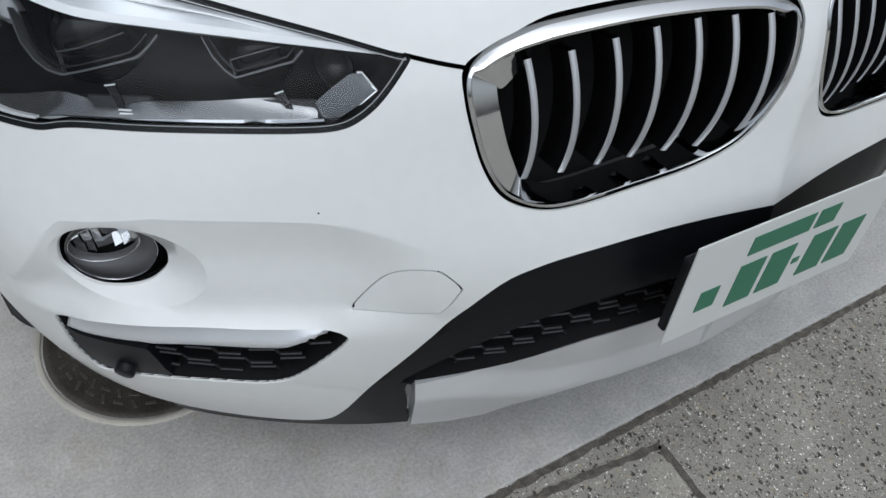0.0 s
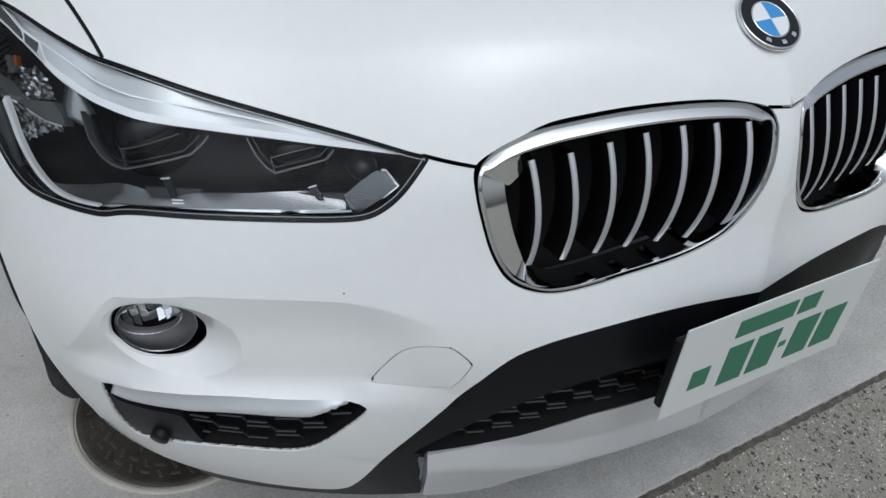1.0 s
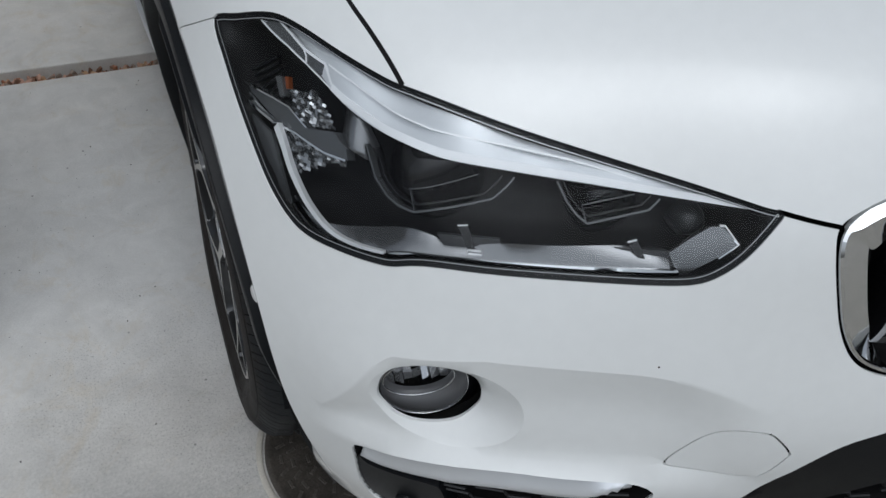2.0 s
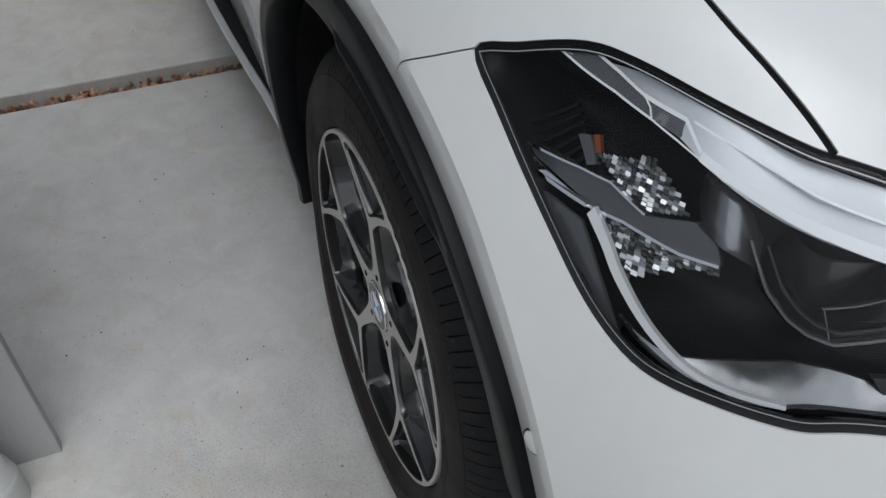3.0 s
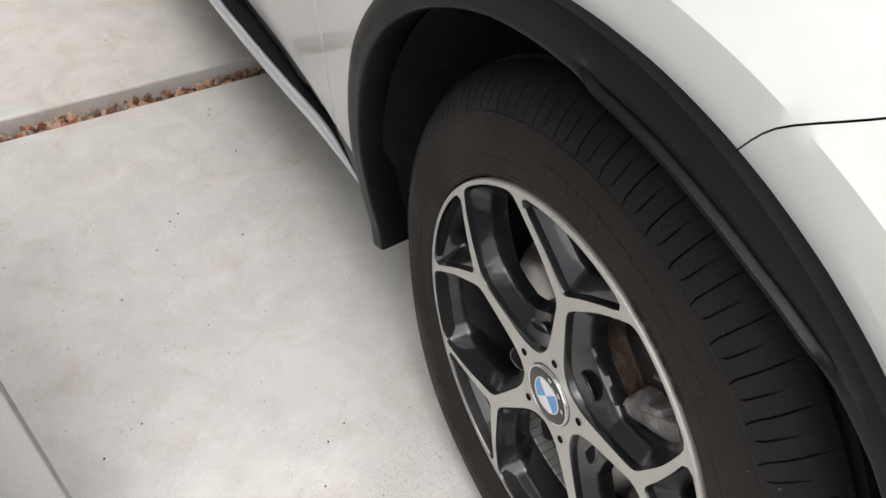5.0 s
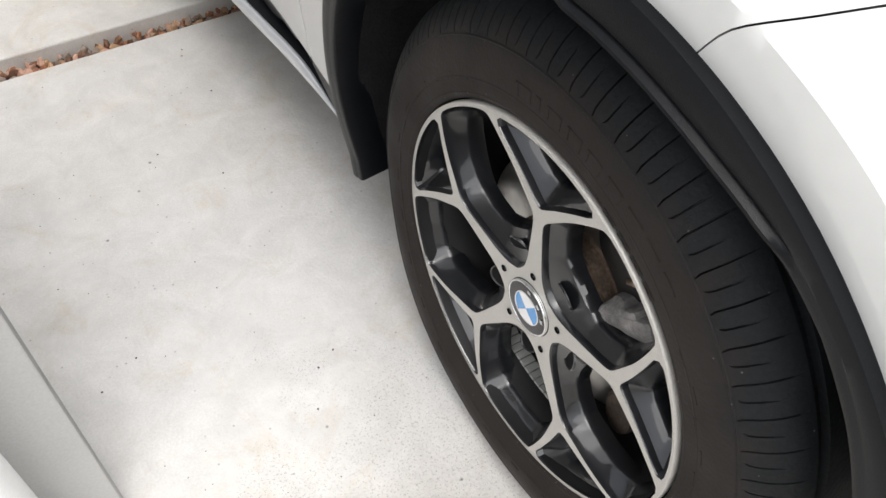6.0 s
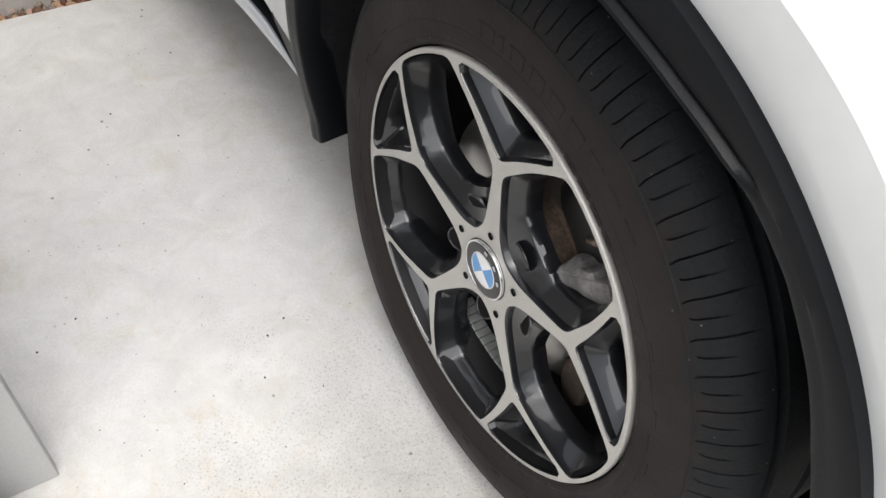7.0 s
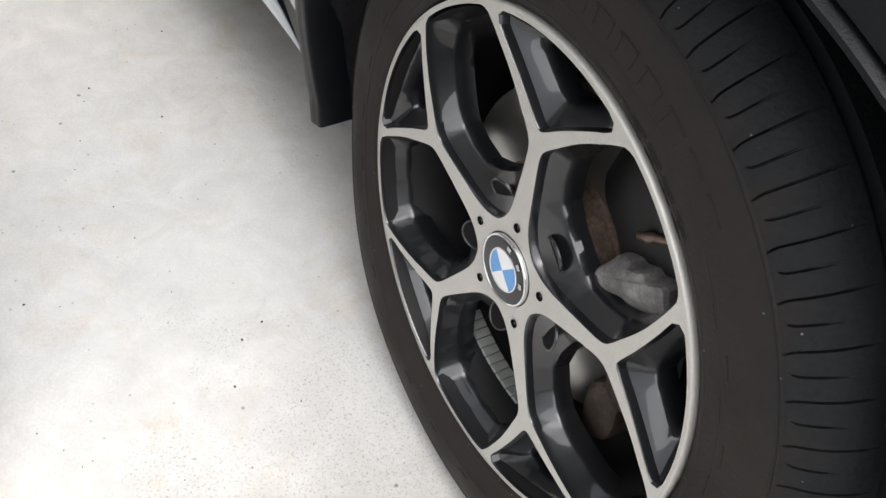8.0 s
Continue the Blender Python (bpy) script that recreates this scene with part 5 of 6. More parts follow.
def make_wheel(phase):
    """A five-spoke Y alloy with its tyre; the axis is x and the outer face looks towards -x."""
    w = thing("wheel_assembly", "", "")
    c_big, c_small = polar([(.145, 36)])[0], polar([(.2, 0)])[0]
    bv, bf, b_edge = window_walls(BIG, BIG_OPEN, c_big, .030, 120)
    sv, sf, s_edge = window_walls(SMALL, SMALL_OPEN, c_small, .026, 90)
    pts, edges, holes = [], [], []

    def add(loop):
        k = len(pts)
        pts.extend(Vector(q) for q in loop)
        edges.extend((k + i, k + (i + 1) % len(loop)) for i in range(len(loop)))

    def spun(loop, deg):
        c, s_ = math.cos(radians(deg)), math.sin(radians(deg))
        return np.stack([loop[:, 0] * c - loop[:, 1] * s_, loop[:, 0] * s_ + loop[:, 1] * c], 1)

    for k in range(5):
        for loop in (b_edge, s_edge):
            holes.append(spun(loop, phase + 72 * k))
            add(holes[-1])
        hole = polar([(.0042, a) for a in range(0, 360, 24)]) + polar([(.0505, 0)])
        holes.append(spun(hole, phase + 72 * k))
        add(holes[-1])
    for r, n in ((.0345, 60), (.2275, 180)):
        add(polar([(r, 360 * i / n) for i in range(n)]))
    rng = random.Random(4)
    for r in np.arange(.04, .226, .006):
        n = int(2 * math.pi * r / .007)
        for i in range(n):
            q = polar([(r, 360 * (i + .5 * rng.random()) / n)])[0]
            pts.append(Vector(q))
    v, _, f, *_ = delaunay_2d_cdt(pts, edges, [], 0, 1e-6)
    q = np.array([tuple(p) for p in v])
    tri = np.array([t for t in f])
    mid = q[tri].mean(1)
    r = np.linalg.norm(mid, axis=1)
    keep = (r > .0345) & (r < .2275)
    for h in holes:
        keep &= ~inside(mid, h)
    face = np.stack([dish(np.linalg.norm(q, axis=1)), q[:, 0], q[:, 1]], 1)
    tri = tri[keep]
    a, b, c = face[tri[:, 0]], face[tri[:, 1]], face[tri[:, 2]]
    tri = [tuple(t) if w_ else tuple(t[::-1]) for t, w_ in zip(tri, np.cross(b - a, c - a)[:, 0] < 0)]
    rim = part("rim", mesh_from("rim", face, tri, MACHINED, True), w, "machined light face of a Y-spoke alloy rim")
    walls_big, walls_small = sharp(mesh_from("window_wall", bv, bf, ALLOY), 26), sharp(mesh_from("pocket_wall", sv, sf, ALLOY), 26)
    for k in range(5):
        part("window_wall", walls_big, rim, turn=(radians(phase + 72 * k), 0, 0))
        part("pocket_wall", walls_small, rim, turn=(radians(phase + 72 * k), 0, 0))
    # wells for the wheel bolts: rings with flat dark discs for shade, and the small holes in the spokes
    well_v, well_f = lathe([(.001, .0152), (-.0012, .0150), (-.0016, .0142), (.0002, .0132)], 28)
    shade_disc_v, shade_disc_f = lathe([(-.0004, .0134), (-.0002, .0002)], 28)
    pin_v, pin_f = lathe([(.010, .0042), (.016, .0040), (.016, .0002)], 15)
    well, shade_disc, pin = mesh_from("bolt_well", well_v, well_f, ALLOY), mesh_from("well_shade", shade_disc_v, shade_disc_f, DARK, False), mesh_from("spoke_hole", pin_v, pin_f, GLOSS)
    for k in range(5):
        c = polar([(.0665, phase + 36 + 72 * k)])[0]
        lean = Matrix.Rotation(radians(phase + 36 + 72 * k), 4, "X") @ Matrix.Translation((.0215, .0665, 0)) @ Matrix.Rotation(radians(23), 4, "Z")
        part("bolt_well", well, rim).matrix_basis = lean
        part("well_shade", shade_disc, rim, "flat dark disc for the shade in a well").matrix_basis = lean
        c = polar([(.0505, phase + 72 * k)])[0]
        part("spoke_hole", pin, rim, at=(0, *c))
    lip_v, lip_f = lathe([(.0002, .2272), (.0, .2290), (.0006, .2296), (.003, .2300), (.006, .2302), (.012, .229)], 180)
    part("rim_lip", mesh_from("rim_lip", lip_v, lip_f, MACHINED), rim)
    bar_v, bar_f = lathe([(.003, .2225), (.02, .219), (.035, .212), (.05, .202), (.11, .2), (.165, .207), (.185, .222), (.195, .231)], 120)
    part("barrel", mesh_from("barrel", bar_v, bar_f, BARREL), rim, "dark grey rim barrel")
    roundel("centre_cap", w, Matrix.Translation((.0115, 0, 0)) @ Matrix.Rotation(radians(38), 4, "X"), .0335)
    # stuck-on balance weights on the barrel
    for k in range(11):
        a = radians(-68 - 3.1 * k)
        m = Matrix.Rotation(a, 4, "X") @ Matrix.Translation((.062, .1975, 0))
        piece = part("balance_weight", from_bm("balance_weight", box_bm((.019, .004, .0098), (0, 0, 0), .0008, 1), LEAD), w, "grey stuck-on balance weight")
        piece.matrix_basis = m
    make_tyre(w)
    return w


def sharp(me, deg):
    me.set_sharp_from_angle(angle=radians(deg))
    return me


def make_tyre(w):
    """Tyre: bulged side with mould rings, round shoulder with alternating long and hooked cuts, ribs with long grooves, flat where it stands."""
    prof = [(.012, .2305), (.004, .2325), (.0012, .2365), (.0002, .2385), (-.0001, .2395), (.0002, .2405), (-.0008, .246), (-.0014, .254), (-.0021, .2555), (-.0017, .257), (-.0022, .264), (-.0022, .272), (-.0014, .281),
            (.0004, .289), (.0022, .2940), (.0016, .2949), (.0018, .2957), (.0034, .2964), (.0042, .2982), (.0050, .3000), (.0062, .3022), (.0080, .3052), (.0106, .3090), (.0138, .3132), (.0180, .3176), (.0230, .3220), (.0285, .3258), (.0345, .3288), (.0405, .3308),
            (.046, .3320), (.047, .3262), (.056, .3262), (.057, .3335), (.095, .3350), (.096, .329), (.106, .329), (.107, .3352),
            (.145, .3345), (.146, .328), (.156, .328), (.157, .3338), (.175, .3310), (.19, .326), (.203, .314), (.209, .298), (.210, .27), (.203, .24)]
    cuts = 128
    pitch = 2 * math.pi / cuts
    x0 = np.array([p[0] for p in prof])
    r0 = np.array([p[1] for p in prof])
    on_shoulder = ramp(r0, .2945, .2975) * (x0 < .2)
    lean = .007 * np.clip((x0 - .005) / .033, 0, 1.4) * on_shoulder
    verts = []
    for c in range(cuts):
        hooked = c % 2
        for k, o in enumerate((0, .03, .085, .115, .42, .74)):
            a = np.full(len(prof), (c + o) * pitch) - lean
            r, x = r0.copy(), x0.copy()
            near = (1, 1, 1, 1, .5, .35)[k]
            end = np.clip((.3045 - r0) / .0075, 0, 1.1) ** 2 * on_shoulder
            a = a + near * (-.013 if hooked else .007) * end
            if k in (1, 2):
                low, stop = (.2995, .026) if hooked else (.2972, .0385)
                cut = (.0030 if hooked else .0045) * ramp(r0, low, low + .0022) * ramp(x0, stop, stop - .012)
                r, x = r - cut, x + cut * .9 * (x0 < .016)
            y, z = r * np.cos(a), r * np.sin(a)
            x = x - .0125 * (x0 < .03) * ramp(-z, .04, .27) * ramp(r0, .235, .262)
            z = np.maximum(z, -.3248)
            verts += [(x[j], y[j], z[j]) for j in range(len(prof))]
    m, n = len(prof), cuts * 6
    faces = [(i * m + j, i * m + j + 1, ((i + 1) % n) * m + j + 1, ((i + 1) % n) * m + j) for i in range(n) for j in range(m - 1)]
    tyre = part("tyre", sharp(mesh_from("tyre", verts, [f[::-1] for f in faces], RUBBER), 17), w, "worn black tyre with brownish dusty side")

    def side_x(r, a):
        """The side's surface at a radius and an angle in degrees."""
        z = r * math.sin(radians(a))
        return np.interp(r, r0[:14], x0[:14]) - .0125 * ramp(np.array([-z]), .04, .27)[0] * ramp(np.array([r]), .235, .262)[0]

    def raised(name, bars, high=.0008):
        """Low bars on the side, each from an angle to an angle and from a radius to a radius, as one mesh."""
        v, f = [], []
        for a0, a1, r_lo, r_hi in bars:
            k, steps = len(v), max(int((a1 - a0) / .8), 1)
            for i in range(steps + 1):
                a = a0 + (a1 - a0) * i / steps
                for r, h in ((r_lo, -.0012), (r_lo + .0002, high), (r_hi - .0002, high), (r_hi, -.0012)):
                    v.append((side_x(r, a) - h, r * math.cos(radians(a)), r * math.sin(radians(a))))
            f += [(k + i * 4 + j, k + i * 4 + j + 1, k + (i + 1) * 4 + j + 1, k + (i + 1) * 4 + j) for i in range(steps) for j in range(3)]
            f += [(k + 3, k + 2, k + 1, k), tuple(k + steps * 4 + j for j in range(4))]
        part(name, mesh_from(name, v, f, RUBBER, False), tyre)

    # four boxed marks near the rim, a fine line of tiny bars and a row of large plain blocks
    for a in (109.2, 114.4, 119.6, 124.8):
        raised("boxed_mark", [(a - 2.1, a + 2.1, .2352, .2358), (a - 2.1, a + 2.1, .2428, .2434), (a - 2.1, a - 1.95, .2358, .2428), (a + 1.95, a + 2.1, .2358, .2428), (a - 1.2, a - .75, .2372, .2414), (a + .6, a + 1.1, .2372, .2414), (a - .75, a + .6, .2390, .2396)])
    for i in range(11):
        raised("moulded_bar", [(96.4 + i * .92, 96.4 + i * .92 + .6, .2405, .2424)], .0005)
    for a, wide in ((78, 4.6), (84, 1.4), (87.2, 4.2), (93, 4.2), (98.6, 4.2), (104.4, 4.4), (110.4, 4.4), (116.2, 4.2), (122, 4.4)):
        raised("moulded_block", [(a, a + wide, .2735, .2748), (a, a + .7, .2610, .2735), (a + wide - .7, a + wide, .2610, .2735)], .0006)
    for a in range(136, 420, 7):
        raised("moulded_bar", [(a, a + 3.6, .2535 + .006 * (a % 2), .2550 + .006 * (a % 2))], .0005)


front_wheel = make_wheel(15.5)
tagged(front_wheel, "Y-spoke alloy wheel with machined face and dark pockets", "wheel", "wheels of the car")
front_wheel.name = "wheel"
front_wheel.parent = None
front_wheel.matrix_basis = Matrix.Translation((LIP_X, HUB[1], HUB[2])) @ Matrix.Rotation(radians(-.5), 4, "Z")
for sx, y in ((-1, 3.51), (1, HUB[1]), (1, 3.51)):
    m = Matrix.Translation((LIP_X * -sx, y, HUB[2])) @ (Matrix.Rotation(math.pi, 4, "Z") if sx > 0 else Matrix())
    copy_thing(front_wheel, m)

# ---- brake behind the near front wheel ----
brake = thing("brake", "worn steel brake disc with a rusty iron caliper", "brake", (LIP_X, HUB[1], HUB[2]))
dv, df = lathe([(.072, .078), (.070, .080), (.070, .150), (.0705, .1515), (.080, .152), (.0805, .149), (.086, .149), (.0865, .152), (.096, .152), (.0965, .150), (.0965, .08)], 96)
part("disc", mesh_from("disc", dv, df, STEEL), brake, "bright worn brake disc")
hv, hf = lathe([(.072, .088), (.066, .088), (.0655, .085), (.059, .085), (.0585, .0875), (.050, .0875), (.0495, .084), (.040, .083), (.036, .079), (.036, .03), (.03, .03), (.028, .027), (.028, .0002)], 72)
part("disc_hat", sharp(mesh_from("disc_hat", hv, hf, RUST), 25), brake, "rusty ribbed iron disc hat")
sv, sf = lathe([(.112, .168), (.114, .17), (.1145, .06)], 72, start=radians(-150), end=radians(95))
part("dust_shield", mesh_from("dust_shield", sv, sf, DARK), brake)


CARRIER = material("carrier_iron", (.045, .032, .024), .6, .3, vary=.4, scale=50, fine=.3, bump=.0015, bump_scale=120)
CALIPER = material("caliper_iron", (.0055, .005, .005), .5, .1, vary=.3, scale=40, fine=.2)


def arc_block(name, rows, material_, steps=10, crisp=40):
    """A cast piece that follows the disc: rows of (angle, inner radius, outer radius, front x, back x), rounded at its edges."""
    key = np.array(rows, float)
    at = np.linspace(0, len(rows) - 1, (len(rows) - 1) * steps + 1)
    fine_rows = np.stack([spline_weights(np.arange(len(rows), dtype=float), at) @ key[:, c] for c in range(5)], 1)
    v, n = [], len(fine_rows)
    for a, ri, ro, xf, xb in fine_rows:
        e = min(.006, (ro - ri) * .3)
        for x, r in ((xb, ri), (xf + e, ri), (xf + e * .3, ri + e * .3), (xf, ri + e), (xf, ro - e), (xf + e * .3, ro - e * .3), (xf + e, ro), (xb, ro)):
            v.append((x, r * math.cos(radians(a)), r * math.sin(radians(a))))
    f = [(i * 8 + j, (i + 1) * 8 + j, (i + 1) * 8 + (j + 1) % 8, i * 8 + (j + 1) % 8) for i in range(n - 1) for j in range(8)]
    f += [tuple(range(8)), tuple(range((n - 1) * 8, n * 8))[::-1]]
    return sharp(mesh_from(name, v, f, material_), crisp)


cal = part("caliper", arc_block("caliper", [(99, .108, .150, .066, .12), (108, .100, .163, .060, .13), (124, .098, .168, .058, .13), (140, .098, .168, .056, .13), (160, .100, .170, .056, .13), (178, .104, .166, .060, .13), (190, .112, .158, .066, .12)], CALIPER), brake, "dark cast iron caliper")
part("bracket", arc_block("bracket", [(132, .108, .116, .048, .062), (134, .100, .128, .043, .062), (136, .092, .133, .039, .062), (137, .090, .146, .038, .062), (139, .086, .150, .036, .062), (140, .084, .164, .037, .062), (143, .086, .166, .036, .062), (146, .092, .166, .037, .062), (147, .112, .167, .038, .062), (150, .118, .167, .042, .062), (151, .126, .168, .046, .062), (160, .130, .168, .046, .062), (170, .134, .166, .048, .064), (180, .138, .162, .054, .066)], CAST, 2, 18), cal, "pale grey cast bracket")
part("carrier", arc_block("carrier", [(188, .110, .150, .058, .10), (198, .112, .158, .054, .10), (205, .120, .150, .058, .10), (212, .118, .168, .054, .10), (222, .134, .176, .056, .10), (228, .150, .172, .062, .10)], CARRIER, 3, 22), cal, "rusty iron caliper carrier")
nv, nf = lathe([(-.004, .0001), (-.004, .0032), (.002, .0036), (.003, .0046), (.009, .0046), (.010, .0034), (.030, .0034), (.031, .007), (.04, .007)], 16)
nip = mesh_from("bleed_nipple", nv, nf, RUST)
turn_nip = Vector((1, 0, 0)).rotation_difference(Vector((.25, -.82, .50))).to_matrix().to_4x4()
part("bleed_nipple", nip, cal, "brown bleed nipple").matrix_basis = Matrix.Translation((.052, -.083, .112)) @ turn_nip

# ---- wheel arches: black mouldings and liners ----
def arch_strip(n=200, a0=-20.5, a1=198):
    """A moulding with a crisp outer edge, a slightly crowned face and a rolled bead along part of its inner edge."""
    angles = np.linspace(radians(a0), radians(a1), n)
    rows = []
    for a in angles:
        deg = np.array([math.degrees(a)])
        bead = ramp(deg, 125, 120)[0] * ramp(deg, 86, 91)[0]
        ro = .4205 * (1 + .02 * abs(math.cos(a)))
        ri = np.interp(deg[0], [-21, 40, 70, 86, 91, 100, 107, 113, 122, 126, 131, 140, 148, 175, 198], [.396, .396, .388, .380, .3765, .3785, .381, .385, .396, .400, .402, .398, .392, .386, .386])
        q = find_uv([(HUB[1] + ro * math.cos(a), max(HUB[2] + ro * math.sin(a), .205))], "side", SIDE)
        x = base_shell(q[:, 0], q[:, 1])[0][0]
        d = .007 - .036 * ramp(deg, 154, 182)[0]
        w_ = ro - ri
        b = .0055 * bead
        rows.append([(x + .03, ro + .001), (x + .003, ro + .0005), (x - d + .0012, ro - .0004), (x - d, ro - .0028), (x - d - .0008, ro - w_ * .45), (x - d, ri + .013), (x - d + .004 * bead, ri + .0115),
                     (x - d - .1 * b + .001 * bead, ri + .0095), (x - d - b * .75, ri + .0072), (x - d - b * .85, ri + .0045), (x - d - b * .3 + .0008, ri + .0018), (x - d + .004, ri), (x + .04, ri + .006)])
    verts = [(x, HUB[1] + r * math.cos(a), HUB[2] + r * math.sin(a)) for row, a in zip(rows, angles) for x, r in row]
    k = len(rows[0])
    faces = [(i * k + j, i * k + j + 1, (i + 1) * k + j + 1, (i + 1) * k + j) for i in range(n - 1) for j in range(k - 1)]
    faces += [tuple(range(k)), tuple(range((n - 1) * k, n * k))[::-1]]
    return verts, faces


av, af = arch_strip()
lv, lf = lathe([(-.838, .400), (-.80, .404), (-.55, .404), (-.54, .02)], 72, start=radians(-18), end=radians(172))
lv = [(x, y + HUB[1], z + HUB[2]) for x, y, z in lv]
for side in (0, 1):
    for shift in (0, 2.66):
        moved = [(x, y + shift, z) for x, y, z in av]
        part("arch_moulding", sharp(mesh_from("arch_moulding", flip(moved) if side else moved, [f[::-1] for f in af] if side else af, PLASTIC), 38), car, "black plastic wheel arch moulding")
        moved = [(x, y + shift, z) for x, y, z in lv]
        part("arch_liner", mesh_from("arch_liner", flip(moved) if side else moved, lf, LINER), car, "dark wheel arch liner")

# ---- ground ----
def concrete(name, colour, warm, dark_spots=.35, bump=.0008):
    """Trowelled concrete: cloudy patches, stains, pores and dark specks."""
    m = bpy.data.materials.new(name)
    m.use_nodes = True
    n, l = m.node_tree.nodes, m.node_tree.links
    b = n["Principled BSDF"]
    b.inputs["Roughness"].default_value = .78
    co = n.new("ShaderNodeTexCoord")

    def noise_(scale, detail, rough=.55, distort=0.0):
        t = n.new("ShaderNodeTexNoise")
        t.inputs["Scale"].default_value, t.inputs["Detail"].default_value = scale, detail
        t.inputs["Roughness"].default_value, t.inputs["Distortion"].default_value = rough, distort
        l.new(co.outputs["Object"], t.inputs["Vector"])
        return t.outputs["Fac"]

    def curve(socket, a, b_, lo, hi):
        r = n.new("ShaderNodeMapRange")
        for key, value in (("From Min", a), ("From Max", b_), ("To Min", lo), ("To Max", hi)):
            r.inputs[key].default_value = value
        l.new(socket, r.inputs["Value"])
        return r.outputs["Result"]

    def times(a, b_):
        t = n.new("ShaderNodeMath")
        t.operation = "MULTIPLY"
        l.new(a, t.inputs[0]), l.new(b_, t.inputs[1])
        return t.outputs["Value"]

    cloud = curve(noise_(2.3, 8, .62, .8), .3, .7, .90, 1.07)
    mottle = curve(noise_(13, 9, .72, .6), .3, .7, .88, 1.08)
    grain = curve(noise_(300, 4, .7), .3, .7, .91, 1.07)

    def dots(scale, share, size, dark):
        """A share of the cells carries a small ragged dark speck."""
        t = n.new("ShaderNodeTexVoronoi")
        t.inputs["Scale"].default_value = scale
        l.new(co.outputs["Object"], t.inputs["Vector"])
        pick = n.new("ShaderNodeSeparateColor")
        l.new(t.outputs["Color"], pick.inputs["Color"])
        chosen, near_ = curve(pick.outputs["Red"], share, share + .01, 1, 0), curve(t.outputs["Distance"], size * .5, size, 1, 0)
        return curve(times(chosen, near_), 0, 1, 1, 1 - dark)

    speck = times(dots(26, .10, .09, dark_spots), dots(75, .10, .16, dark_spots * .6))
    worn = n.new("ShaderNodeVectorMath")
    worn.operation = "DISTANCE"
    worn.inputs[1].default_value = (-.98, .84, 0)
    l.new(co.outputs["Object"], worn.inputs[0])
    near = n.new("ShaderNodeMath")
    near.operation = "ADD"
    l.new(curve(worn.outputs["Value"], .10, .42, .30, 0), near.inputs[0]), l.new(noise_(5.1, 8, .7), near.inputs[1])
    pore_mask = curve(near.outputs["Value"], .56, .76, 0, 1)
    pore = curve(noise_(300, 4, .75), .53, .64, 1, .52)
    keep = n.new("ShaderNodeMix")
    keep.inputs["A"].default_value = 1
    l.new(pore_mask, keep.inputs["Factor"]), l.new(pore, keep.inputs["B"])
    # the strip along the road is darker, with a ragged inner edge and coarse grey grains
    depth = n.new("ShaderNodeSeparateXYZ")
    l.new(co.outputs["Object"], depth.inputs["Vector"])
    edge = n.new("ShaderNodeMath")
    edge.operation = "MULTIPLY_ADD"
    edge.inputs[1].default_value = .5
    l.new(noise_(3.3, 7, .65), edge.inputs[0]), l.new(depth.outputs["Y"], edge.inputs[2])
    front_mask = curve(edge.outputs["Value"], .78, 1.22, 1, 0)
    front_tone = times(curve(noise_(170, 6, .75), .38, .62, .57, .80), curve(noise_(7, 6, .6), .3, .7, .85, 1.1))
    front_mix = n.new("ShaderNodeMix")
    front_mix.inputs["A"].default_value = 1
    l.new(front_mask, front_mix.inputs["Factor"]), l.new(front_tone, front_mix.inputs["B"])
    value = times(times(times(times(cloud, mottle), times(grain, speck)), keep.outputs["Result"]), front_mix.outputs["Result"])
    hue = n.new("ShaderNodeMix")
    hue.data_type = "RGBA"
    hue.inputs["A"].default_value, hue.inputs["B"].default_value = (*colour, 1), (*warm, 1)
    l.new(curve(noise_(1.1, 5), .4, .65, 0, 1), hue.inputs["Factor"])
    mul = n.new("ShaderNodeMix")
    mul.data_type, mul.blend_type = "RGBA", "MULTIPLY"
    mul.inputs["Factor"].default_value = 1
    l.new(hue.outputs["Result"], mul.inputs["A"]), l.new(value, mul.inputs["B"])
    blot = n.new("ShaderNodeMix")
    blot.data_type, blot.blend_type = "RGBA", "MULTIPLY"
    blot.inputs["B"].default_value = (.93, .875, .79, 1)
    l.new(curve(noise_(7.5, 9, .72, 1.2), .53, .70, 0, 1), blot.inputs["Factor"]), l.new(mul.outputs["Result"], blot.inputs["A"])
    l.new(blot.outputs["Result"], b.inputs["Base Color"])
    push = n.new("ShaderNodeBump")
    push.inputs["Distance"].default_value = bump
    l.new(noise_(160, 6), push.inputs["Height"])
    l.new(push.outputs["Normal"], b.inputs["Normal"])
    return m


